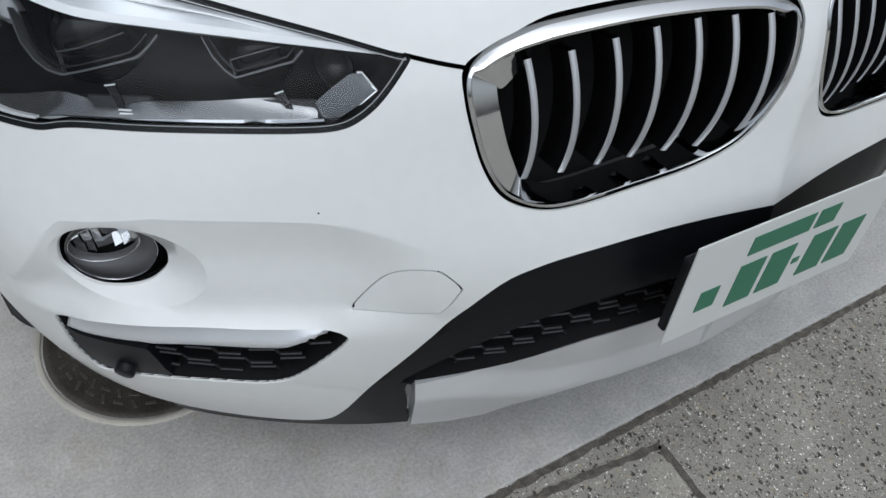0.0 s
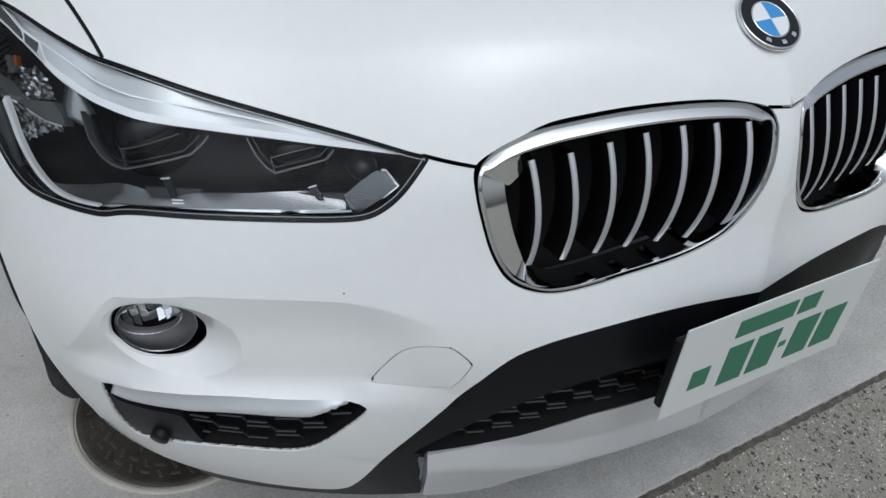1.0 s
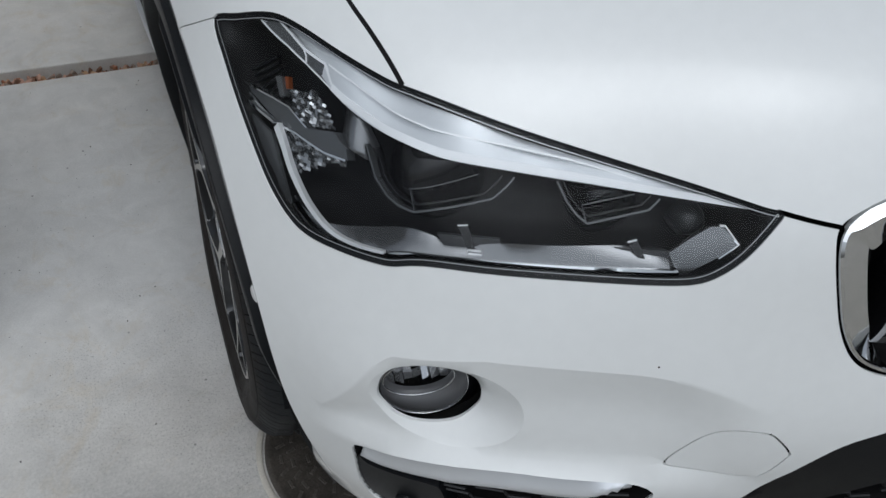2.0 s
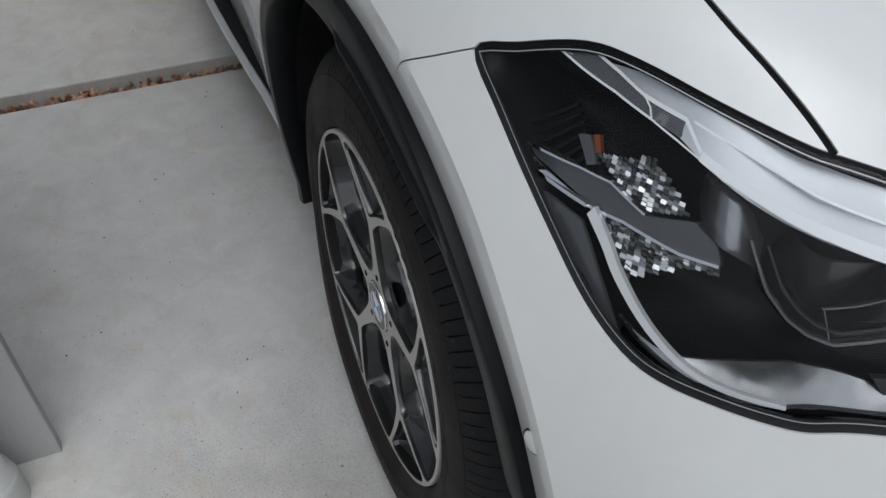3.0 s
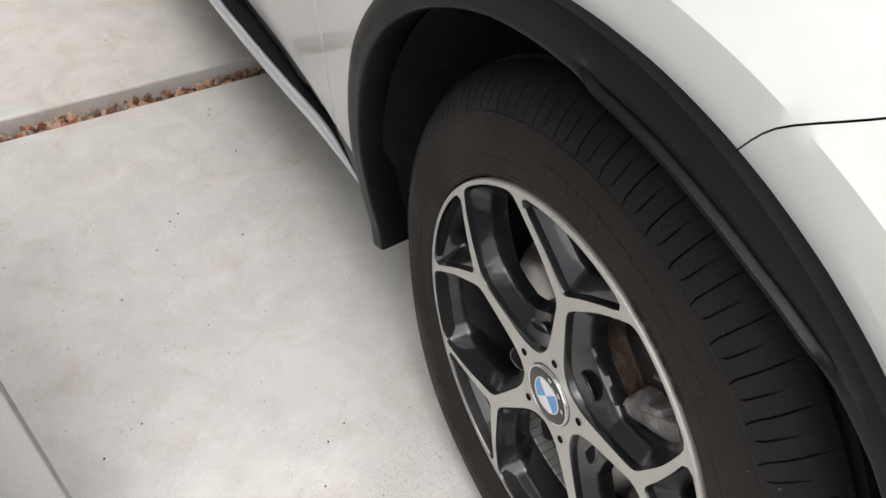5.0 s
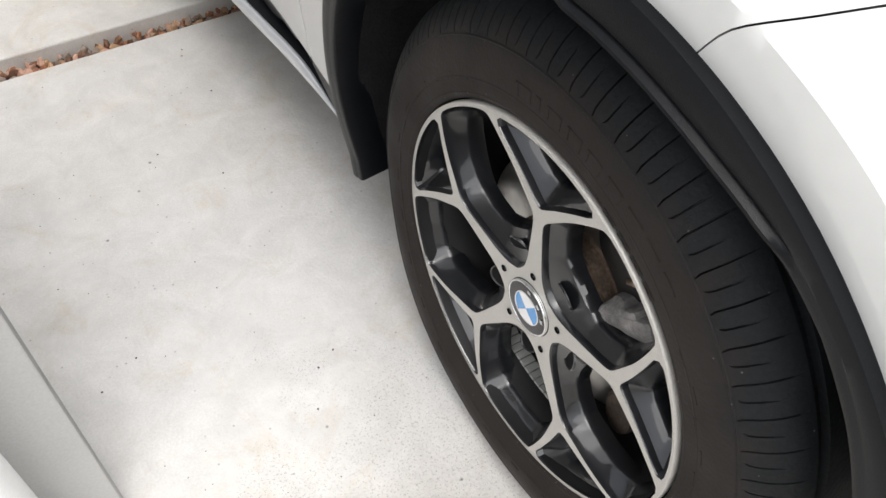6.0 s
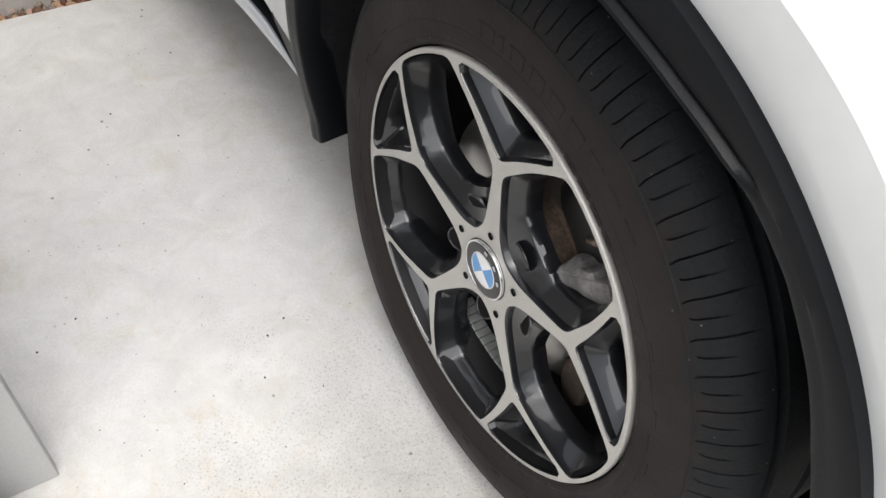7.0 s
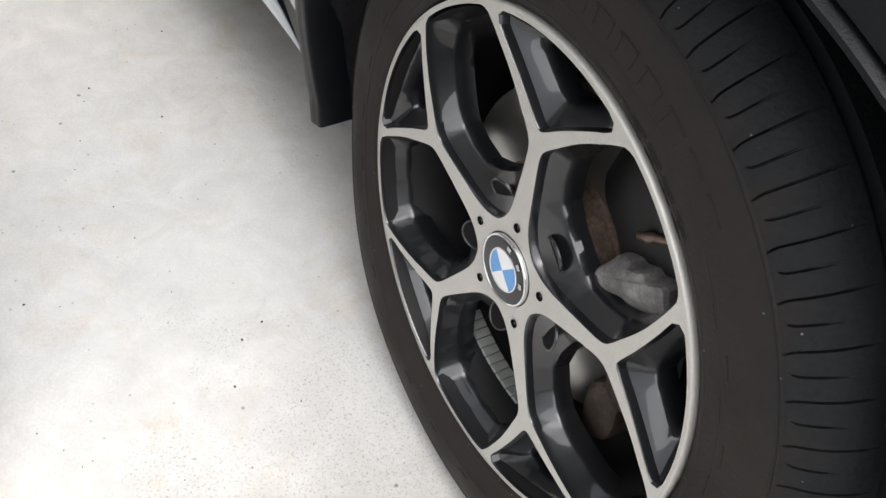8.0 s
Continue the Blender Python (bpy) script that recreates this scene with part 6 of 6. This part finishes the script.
def aggregate(name):
    """Worn washed-out road surface: grey-brown mortar with dark chips, pale grit and a few stains."""
    m = bpy.data.materials.new(name)
    m.use_nodes = True
    n, l = m.node_tree.nodes, m.node_tree.links
    b = n["Principled BSDF"]
    b.inputs["Roughness"].default_value = .85
    co = n.new("ShaderNodeTexCoord")

    def noise_(scale, detail, rough=.6):
        t = n.new("ShaderNodeTexNoise")
        t.inputs["Scale"].default_value, t.inputs["Detail"].default_value, t.inputs["Roughness"].default_value = scale, detail, rough
        l.new(co.outputs["Object"], t.inputs["Vector"])
        return t

    def curve(socket, a, b_, lo, hi):
        r = n.new("ShaderNodeMapRange")
        for key, value in (("From Min", a), ("From Max", b_), ("To Min", lo), ("To Max", hi)):
            r.inputs[key].default_value = value
        l.new(socket, r.inputs["Value"])
        return r.outputs["Result"]

    def math_(op, a, b_):
        t = n.new("ShaderNodeMath")
        t.operation = op
        l.new(a, t.inputs[0]), l.new(b_, t.inputs[1])
        return t.outputs["Value"]

    shift = n.new("ShaderNodeMix")
    shift.data_type, shift.blend_type = "RGBA", "LINEAR_LIGHT"
    shift.inputs["Factor"].default_value = .007
    l.new(co.outputs["Object"], shift.inputs["A"]), l.new(noise_(150, 2).outputs["Color"], shift.inputs["B"])

    def chips(scale, stretch, share, size):
        """Where chips lie: a share of the cells, each with a ragged edge."""
        mp = n.new("ShaderNodeMapping")
        mp.inputs["Scale"].default_value = stretch
        l.new(shift.outputs["Result"], mp.inputs["Vector"])
        v = n.new("ShaderNodeTexVoronoi")
        v.inputs["Scale"].default_value = scale
        l.new(mp.outputs["Vector"], v.inputs["Vector"])
        pick = n.new("ShaderNodeSeparateColor")
        l.new(v.outputs["Color"], pick.inputs["Color"])
        return math_("MULTIPLY", curve(pick.outputs["Red"], share, share + .02, 1, 0), curve(v.outputs["Distance"], size, size + .12, 1, 0)), pick.outputs["Green"]

    colour = n.new("ShaderNodeMix")
    colour.data_type = "RGBA"
    colour.inputs["A"].default_value, colour.inputs["B"].default_value = (.215, .20, .172, 1), (.335, .315, .275, 1)
    l.new(curve(noise_(260, 5, .75).outputs["Fac"], .36, .64, 0, 1), colour.inputs["Factor"])
    last = colour.outputs["Result"]
    for scale, stretch, share, size, tone in ((105, (1, .75, 1), .44, .28, (.040, .036, .030)), (200, (.8, 1, 1), .38, .28, (.10, .09, .075)), (230, (1, 1, 1), .16, .28, (.80, .78, .74)), (90, (1, 1.2, 1), .09, .25, (.36, .30, .21))):
        mask, _ = chips(scale, stretch, share, size)
        mix = n.new("ShaderNodeMix")
        mix.data_type = "RGBA"
        mix.inputs["B"].default_value = (*tone, 1)
        l.new(mask, mix.inputs["Factor"]), l.new(last, mix.inputs["A"])
        last = mix.outputs["Result"]
    mul = n.new("ShaderNodeMix")
    mul.data_type, mul.blend_type = "RGBA", "MULTIPLY"
    mul.inputs["Factor"].default_value = 1
    l.new(last, mul.inputs["A"]), l.new(curve(noise_(5, 7).outputs["Fac"], .3, .7, .78, 1.2), mul.inputs["B"])
    stain = n.new("ShaderNodeMix")
    stain.data_type = "RGBA"
    stain.inputs["B"].default_value = (.42, .39, .33, 1)
    away = n.new("ShaderNodeVectorMath")
    away.operation = "DISTANCE"
    away.inputs[1].default_value = (.005, -.03, 0)
    l.new(co.outputs["Object"], away.inputs[0])
    l.new(math_("MULTIPLY", curve(away.outputs["Value"], .015, .045, .75, 0), curve(noise_(60, 4).outputs["Fac"], .35, .6, 0, 1)), stain.inputs["Factor"])
    l.new(mul.outputs["Result"], stain.inputs["A"])
    l.new(stain.outputs["Result"], b.inputs["Base Color"])
    push = n.new("ShaderNodeBump")
    push.inputs["Distance"].default_value, push.inputs["Strength"].default_value = .0025, .8
    l.new(noise_(190, 5, .7).outputs["Fac"], push.inputs["Height"])
    l.new(push.outputs["Normal"], b.inputs["Normal"])
    return m


CONC = concrete("driveway_concrete", (.63, .625, .61), (.66, .635, .595), .6)
ROAD = aggregate("road_aggregate")
JOINT = material("joint_dirt", (.10, .09, .075), .9, vary=.4, scale=60, fine=.3, bump=.002, bump_scale=300)
SOIL = material("gravel_bed", (.07, .055, .045), .95, vary=.3, scale=40)

# one sheet to the horizon: the road surface just below the slabs, sinking under the gravel slot
rows = [(-600, -.005), (1.88, -.005), (1.93, -.055), (600, -.055)]
verts = [(x, y, z) for y, z in rows for x in (-600, 600)]
tagged(new("ground", mesh_from("ground", verts, [(2 * i, 2 * i + 1, 2 * i + 3, 2 * i + 2) for i in range(3)], ROAD, False)), "worn grey road surface with dark and light stones", "road", kind="structure")


def slab(name, x0, x1, y0, y1, label, top=0.0, skew=0.0):
    """A cast slab with worn edges; skew turns its front edge."""
    own = bmesh.new()
    pts = [(x0, y0 + skew * x0), (x1, y0 + skew * x1), (x1, y1), (x0, y1)]
    vs = [own.verts.new((x, y, top)) for x, y in pts]
    f = own.faces.new(vs)
    ext = bmesh.ops.extrude_face_region(own, geom=[f])
    bmesh.ops.translate(own, vec=(0, 0, -.10), verts=[v for v in ext["geom"] if isinstance(v, bmesh.types.BMVert)])
    bmesh.ops.recalc_face_normals(own, faces=own.faces[:])
    bmesh.ops.bevel(own, geom=[e for e in own.edges if all(v.co.z > top - .01 for v in e.verts)], offset=.004, segments=2, affect="EDGES", profile=.5)
    return tagged(new(name, from_bm(name, own, CONC)), label, "pavement", kind="structure")


GRAVEL_Y = (1.951, 2.018)
slab("driveway", -6, 6, .087, GRAVEL_Y[0], "pale grey trowelled concrete driveway slab", 0, .03)
slab("driveway_far", -6, 6, GRAVEL_Y[1], 9, "pale grey concrete slab beyond the gravel joint")
bm = box_bm((12, GRAVEL_Y[1] - GRAVEL_Y[0] + .01, .02), (0, sum(GRAVEL_Y) / 2, -.05))
tagged(new("joint_bed", from_bm("joint_bed", bm, SOIL)), "dark bed of the gravel joint", "joint", kind="structure")
# dirt-filled joints between the slab and the road and across the road
rng = random.Random(7)


def dirt_strip(name, a, b, width):
    """A ragged dark band of grit lying in a joint."""
    a, b = Vector((*a, 0)), Vector((*b, 0))
    d = (b - a).normalized()
    n_ = Vector((-d.y, d.x, 0))
    k = max(int((b - a).length / .012), 2)
    top, low = [], []
    for i in range(k + 1):
        p = a.lerp(b, i / k)
        top.append(p + n_ * width * (.5 + .35 * (rng.random() - .5)))
        low.append(p - n_ * width * (.5 + .35 * (rng.random() - .5)))
    verts = [(p.x, p.y, -.0025) for p in top] + [(p.x, p.y, -.0025) for p in low]
    faces = [(i, k + 1 + i, k + 2 + i, i + 1) for i in range(k)]
    return tagged(new(name, mesh_from(name, verts, faces, JOINT, False)), "dark gritty dirt in the joint of the paving", "joint", kind="structure")


dirt_strip("joint_front", (-1.6, .030), (2.4, .152), .014)
dirt_strip("joint_road", (-.9, .085), (.028, .025), .013)
dirt_strip("joint_cross", (.028, .025), (.046, -.5), .013)

# gravel in the joint: single stones where the camera comes near, the rest joined
STONES = [material("gravel_" + n_, c, .75, vary=.2, scale=80, fine=.15) for n_, c in (("rust", (.33, .14, .07)), ("sand", (.46, .29, .17)), ("grey", (.28, .22, .18)), ("brown", (.17, .085, .05)), ("pink", (.50, .31, .23)))]


def stone_mesh(seed, material_):
    r = random.Random(seed)
    own = bmesh.new()
    bmesh.ops.create_icosphere(own, subdivisions=1, radius=1)
    for v in own.verts:
        v.co *= .75 + .5 * r.random()
    own.transform(Matrix.Diagonal((1.25, .9, .62, 1)))
    return from_bm("stone", own, material_)


pool = [stone_mesh(i, STONES[i % 5]) for i in range(15)]
gravel = thing("gravel_strip", "brown and rust gravel filling a slot between the slabs", "gravel", (-1.1, sum(GRAVEL_Y) / 2, -.034))
for i in range(290):
    ob = new("stone", pool[rng.randrange(15)])
    s_ = .0065 + .0065 * rng.random()
    ob.matrix_basis = Matrix.Translation((rng.uniform(-.42, .42), rng.uniform(-.029, .029), rng.uniform(-.006, .008))) @ Euler([rng.uniform(0, 6) for _ in range(3)]).to_matrix().to_4x4() @ Matrix.Diagonal((s_, s_, s_, 1))
    ob.parent = gravel
verts, faces = [], []
base_v = [np.array([v.co[:] for v in me.vertices]) for me in pool[:5]]
base_f = [[tuple(p.vertices) for p in me.polygons] for me in pool[:5]]
mats_of = []
for i in range(1500):
    x = rng.uniform(-3.5, 1.5)
    if -1.52 < x < -.68 and i % 2:
        continue
    j = rng.randrange(5)
    s_ = .0065 + .006 * rng.random()
    rot = np.array(Euler([rng.uniform(0, 6) for _ in range(3)]).to_matrix())
    p = base_v[j] @ rot.T * s_ + (x, sum(GRAVEL_Y) / 2 + rng.uniform(-.03, .03), -.036 + rng.uniform(-.006, .008))
    k = len(verts)
    verts += list(p)
    faces += [tuple(a + k for a in f) for f in base_f[j]]
    mats_of += [j] * len(base_f[j])
me = mesh_from("gravel", verts, faces, STONES[0], False)
for mt in STONES[1:]:
    me.materials.append(mt)
me.polygons.foreach_set("material_index", np.array(mats_of, np.int32))
tagged(new("gravel", me), "brown and rust gravel in the slot", "gravel", kind="stuff")

# ---- manhole under the front corner ----
IRON = material("manhole_iron", (.085, .074, .063), .65, .3, vary=.35, scale=18, fine=.25, bump=.001, bump_scale=90)
RINGC = material("manhole_ring", (.50, .47, .41), .8, vary=.12, scale=15, fine=.08, bump=.0005)
MAN = (-.68, .612)
hole = thing("manhole_cover", "rusty brown patterned manhole cover in a pale ring", "manhole", (*MAN, 0))


def flat_lathe(profile, steps=96):
    v, f = lathe(profile, steps)
    return [(y, z, x) for x, y, z in v], f


part("ring", mesh_from("ring", *flat_lathe([(-.02, .1915), (.003, .191), (.0045, .189), (.0045, .182), (.003, .1805), (-.004, .180), (-.004, .1775)]), RINGC), hole, "pale worn ring")
part("lid", mesh_from("lid", *flat_lathe([(-.012, .1775), (.001, .177), (.002, .1755), (.002, .166), (.0005, .164), (.0005, .0002)]), IRON), hole, "rusty brown iron lid")
knob_bm = box_bm((.017, .006, .002), (0, 0, .001), .0007, 1)
knob = from_bm("raised_bar", knob_bm, IRON)
for rr, count in ((.150, 36), (.132, 34), (.106, 26), (.084, 20), (.058, 14), (.034, 8)):
    for i in range(count):
        a = 2 * math.pi * (i + .5 * (count % 4 == 0)) / count
        part("raised_bar", knob, hole, at=(rr * math.cos(a), rr * math.sin(a), 0), turn=(0, 0, a + (math.pi / 2 if i % 2 else .5)))

# ---- wall end with a rain pipe ----
bm = box_bm((1.6, .020, 2.3), (-1.306 - .8, 1.014 + .010, 1.15), .002, 2)
tagged(new("wall_end", from_bm("wall_end", bm, WALL_GREY)), "smooth grey painted wall end on the concrete", "wall", kind="structure")
pipe = thing("rain_pipe", "white plastic rain pipe with a socket at its foot", "pipe", (-1.392, .962, 0))
pv, pf = flat_lathe([(.0, .0345), (.075, .0345), (.075, .030), (2.25, .030), (2.25, .0265)], 40)
part("pipe", mesh_from("pipe", pv, [f[::-1] for f in pf], PVC), pipe)
cv, cf = flat_lathe([(.0, .0385), (.052, .0385), (.060, .037), (.060, .0345)], 40)
part("socket", mesh_from("socket", cv, [f[::-1] for f in cf], PVC), pipe)

bm = box_bm((.030, .050, .014), (-.028, .030, .20), .003)
part("clip", from_bm("clip", bm, PVC), pipe, "small white pipe clip")
bm = box_bm((.008, .010, .012), (-.010, .004, .20), .002)
part("clip_tip", from_bm("clip_tip", bm, PLASTIC), pipe, "dark end of the clip")

# plain unseen walls, added to hold back side light and darken reflections
BLOCKER = material("blocker_grey", (.36, .35, .33), .8, vary=.06, scale=2, fine=.05, bump=.0006, bump_scale=120)
for name, size, at in (("blocker_west", (.25, 8.0, 5.6), (-3.025, 5.06, 2.8)), ("blocker_north", (13, .25, 5.4), (3.4, 9.2, 2.7))):
    tagged(new(name, from_bm(name, box_bm(size, at, .01), BLOCKER)), "unseen plain grey wall added to hold back light", "wall", kind="structure")

# loose dark crumbs on the slab
crumb = []
for i in range(6):
    crumb.append(stone_mesh(100 + i, SPEC))
for i in range(45):
    x, y = rng.uniform(-1.29, -.9), rng.uniform(.75, 1.9)
    ob = new("crumb", crumb[rng.randrange(6)])
    s_ = rng.choice((.0008, .0009, .0011, .0017))
    ob.matrix_basis = Matrix.Translation((x, y, s_ * .3)) @ Euler((0, 0, rng.uniform(0, 6))).to_matrix().to_4x4() @ Matrix.Diagonal((s_, s_, s_, 1))
    tagged(ob, "tiny dark crumb of dirt on the concrete", "dirt", "crumbs on the slab")

# ---- the rest of the car, behind what the walk passes closely ----
def loft(stations, per, mirror_too=True):
    """A skin over half cross-sections (lists of (x, z)) at a row of y, on both sides of the middle."""
    verts = []
    k = len(stations[0][1])
    for y, half in stations:
        verts += [(x, y if not isinstance(y, tuple) else y[i], z) for i, (x, z) in enumerate(half)]
    n = len(stations)
    faces = [(i * k + j, (i + 1) * k + j, (i + 1) * k + j + 1, i * k + j + 1) for i in range(n - 1) for j in range(k - 1)]
    if mirror_too:
        m = len(verts)
        faces += [tuple(a + m for a in f[::-1]) for f in faces]
        verts += flip(verts)
    return verts, faces


def smooth_stations(raw, ys):
    """Cross-sections splined along y."""
    w = spline_weights(np.array([y for y, _ in raw]), np.array(ys))
    a = np.einsum("ni,ijk->njk", w, np.array([h for _, h in raw], float))
    return [(y, [tuple(p) for p in h]) for y, h in zip(ys, a)]


end = [(-.846, .290), (-.852, .33), (-.865, .46), (-.873, .57), (-.873, .70), (-.86, .83), (-.82, .94), (-.775, .985)]
SIDES = [(1.80, end), (2.4, [(x * 1.0, z) for x, z in end]), (3.1, [(x * 1.005, z) for x, z in end]), (3.6, [(x * 1.01, z + .01) for x, z in end]), (4.05, [(x * .97, z + .03) for x, z in end]), (4.30, [(x * .88, z + .04) for x, z in end])]


def side_piece(name, y0, y1, steps, label="", cut=None):
    st = smooth_stations(SIDES, list(np.linspace(y0, y1, steps)))
    for s_ in (0, 1):
        verts, faces = loft(st, 0, False)
        if cut:
            verts_a = np.array(verts)
            faces = [f for f in faces if not cut(verts_a[list(f)].mean(0))]
        part(name, mesh_from(name, flip(verts) if s_ else verts, [f[::-1] for f in faces] if s_ else faces, WHITE), car, label)


def rear_arch(p):
    return math.hypot(p[1] - 3.51, p[2] - .325) < .415


side_piece("door_rear_half", 1.801, 2.345, 24)
side_piece("rear_door", 2.35, 3.30, 40, cut=rear_arch)
side_piece("rear_quarter", 3.305, 4.30, 50, cut=rear_arch)
for s_ in (0, 1):
    st = smooth_stations(SIDES, list(np.linspace(1.80, 3.12, 24)))
    low = [(y, [(h[0][0] + .16, .20), (h[0][0] + .004, .235), (h[0][0] - .004, .262), (h[0][0] - .005, .285), (h[0][0] - .001, .300)]) for y, h in st]
    verts, faces = loft(low, 0, False)
    part("sill_moulding", mesh_from("sill_moulding", flip(verts) if s_ else verts, [f[::-1] for f in faces] if s_ else faces, PLASTIC), car, "black plastic sill moulding")

# tail: flat gate, bumper and lamps
tail = smooth_stations(SIDES, [4.30])[0][1]
verts, faces = [], []
cols = np.linspace(-1, 1, 17)
for x, z in tail:
    verts += [(abs(x) * c, 4.30 + .08 * (1 - c * c) + (.04 if z < .62 else -.03 * (z - .62)), z) for c in cols]
faces = [(i * 17 + j, i * 17 + j + 1, (i + 1) * 17 + j + 1, (i + 1) * 17 + j) for i in range(len(tail) - 1) for j in range(16)]
part("tailgate", mesh_from("tailgate", verts, faces[16 * 3:], WHITE), car)
part("rear_bumper", mesh_from("rear_bumper", verts, faces[:16 * 3], PLASTIC), car, "black plastic rear bumper")
RED = material("tail_red", (.35, .01, .01), .15, coat=.6)
for s_ in (-1, 1):
    part("tail_lamp", from_bm("tail_lamp", box_bm((.26, .05, .14), (s_ * .60, 4.33, .90), .02, 3), RED), car, "red tail lamp")

# cabin: glass band, pillars and roof
CABIN = [(.98, .66, 1.035, .60, 1.045), (1.30, .70, 1.03, .61, 1.25), (1.62, .735, 1.02, .62, 1.44), (2.0, .76, 1.01, .61, 1.535), (2.6, .765, 1.015, .60, 1.56), (3.3, .755, 1.03, .585, 1.535), (3.9, .72, 1.05, .55, 1.46), (4.18, .66, 1.07, .53, 1.36)]
ys = np.array([c[0] for c in CABIN])
fine_y = np.linspace(ys[0], ys[-1], 50)
wts = spline_weights(ys, fine_y)
lo_x, lo_z, hi_x, hi_z = (wts @ np.array([c[i] for c in CABIN]) for i in (1, 2, 3, 4))
for s_ in (-1, 1):
    verts = [(s_ * (lo_x[i] + (hi_x[i] - lo_x[i]) * t), fine_y[i], lo_z[i] + (hi_z[i] - lo_z[i]) * t) for i in range(50) for t in (0, .5, 1)]
    faces = [(i * 3 + j, (i + 1) * 3 + j, (i + 1) * 3 + j + 1, i * 3 + j + 1) for i in range(49) for j in range(2)]
    part("side_window", mesh_from("side_window", verts, faces, TINT), car, "dark tinted side glass")
    for a in (19, 31, 42):
        line = [(s_ * (lo_x[a] + (hi_x[a] - lo_x[a]) * t + .006), fine_y[a] + .05 * t, lo_z[a] + (hi_z[a] - lo_z[a]) * t) for t in np.linspace(0, 1, 6)]
        part("pillar", mesh_from("pillar", *sweep(line, .03, False, 8, .35, [(s_, 0, .2)] * 6), GLOSS), car)
    line = [(s_ * (hi_x[i] - .02), fine_y[i], hi_z[i] + .02) for i in range(14, 46)]
    part("roof_rail", mesh_from("roof_rail", *sweep(line, .014, False, 8), SATIN), car, "satin roof rail")
    mv, mf = lathe([(-.06, .02), (-.055, .07), (-.02, .095), (.03, .085), (.05, .04), (.052, .0003)], 20)
    mv = [(s_ * .93 + q[1] * 1.1, 1.50 + q[0], 1.08 + q[2] * .75) for q in mv]
    part("door_mirror", mesh_from("door_mirror", mv, mf, WHITE), car, "white door mirror")
    part("mirror_stalk", from_bm("mirror_stalk", box_bm((.12, .05, .03), (s_ * .83, 1.51, 1.03), .008), PLASTIC), car)
t17 = np.linspace(-1, 1, 17)
verts = [(hi_x[i] * c, fine_y[i], hi_z[i] + .03 * (1 - c * c)) for i in range(50) for c in t17]
faces = [(i * 17 + j, i * 17 + j + 1, (i + 1) * 17 + j + 1, (i + 1) * 17 + j) for i in range(49) for j in range(16)]
part("windscreen", mesh_from("windscreen", verts, [f for f in faces if f[0] // 17 < 13], TINT), car, "dark windscreen glass")
part("roof", mesh_from("roof", verts, [f for f in faces if 13 <= f[0] // 17 < 44], WHITE), car)
part("rear_window", mesh_from("rear_window", verts, [f for f in faces if f[0] // 17 >= 44], TINT), car, "dark rear glass")
verts = [(lo_x[-1] * c, 4.18 + .15 * z, lo_z[-1] - .02 + (hi_z[-1] - lo_z[-1] + .05) * z_) for z, z_ in ((1, 0), (.5, .5), (0, 1)) for c in t17]
faces = [(i * 17 + j, i * 17 + j + 1, (i + 1) * 17 + j + 1, (i + 1) * 17 + j) for i in range(2) for j in range(16)]
part("hatch_glass", mesh_from("hatch_glass", verts, faces, TINT), car, "dark hatch glass")
floor_bm = box_bm((1.5, 3.6, .06), (0, 2.3, .22), .02)
part("floor_pan", from_bm("floor_pan", floor_bm, DARK), car, "dark underbody")
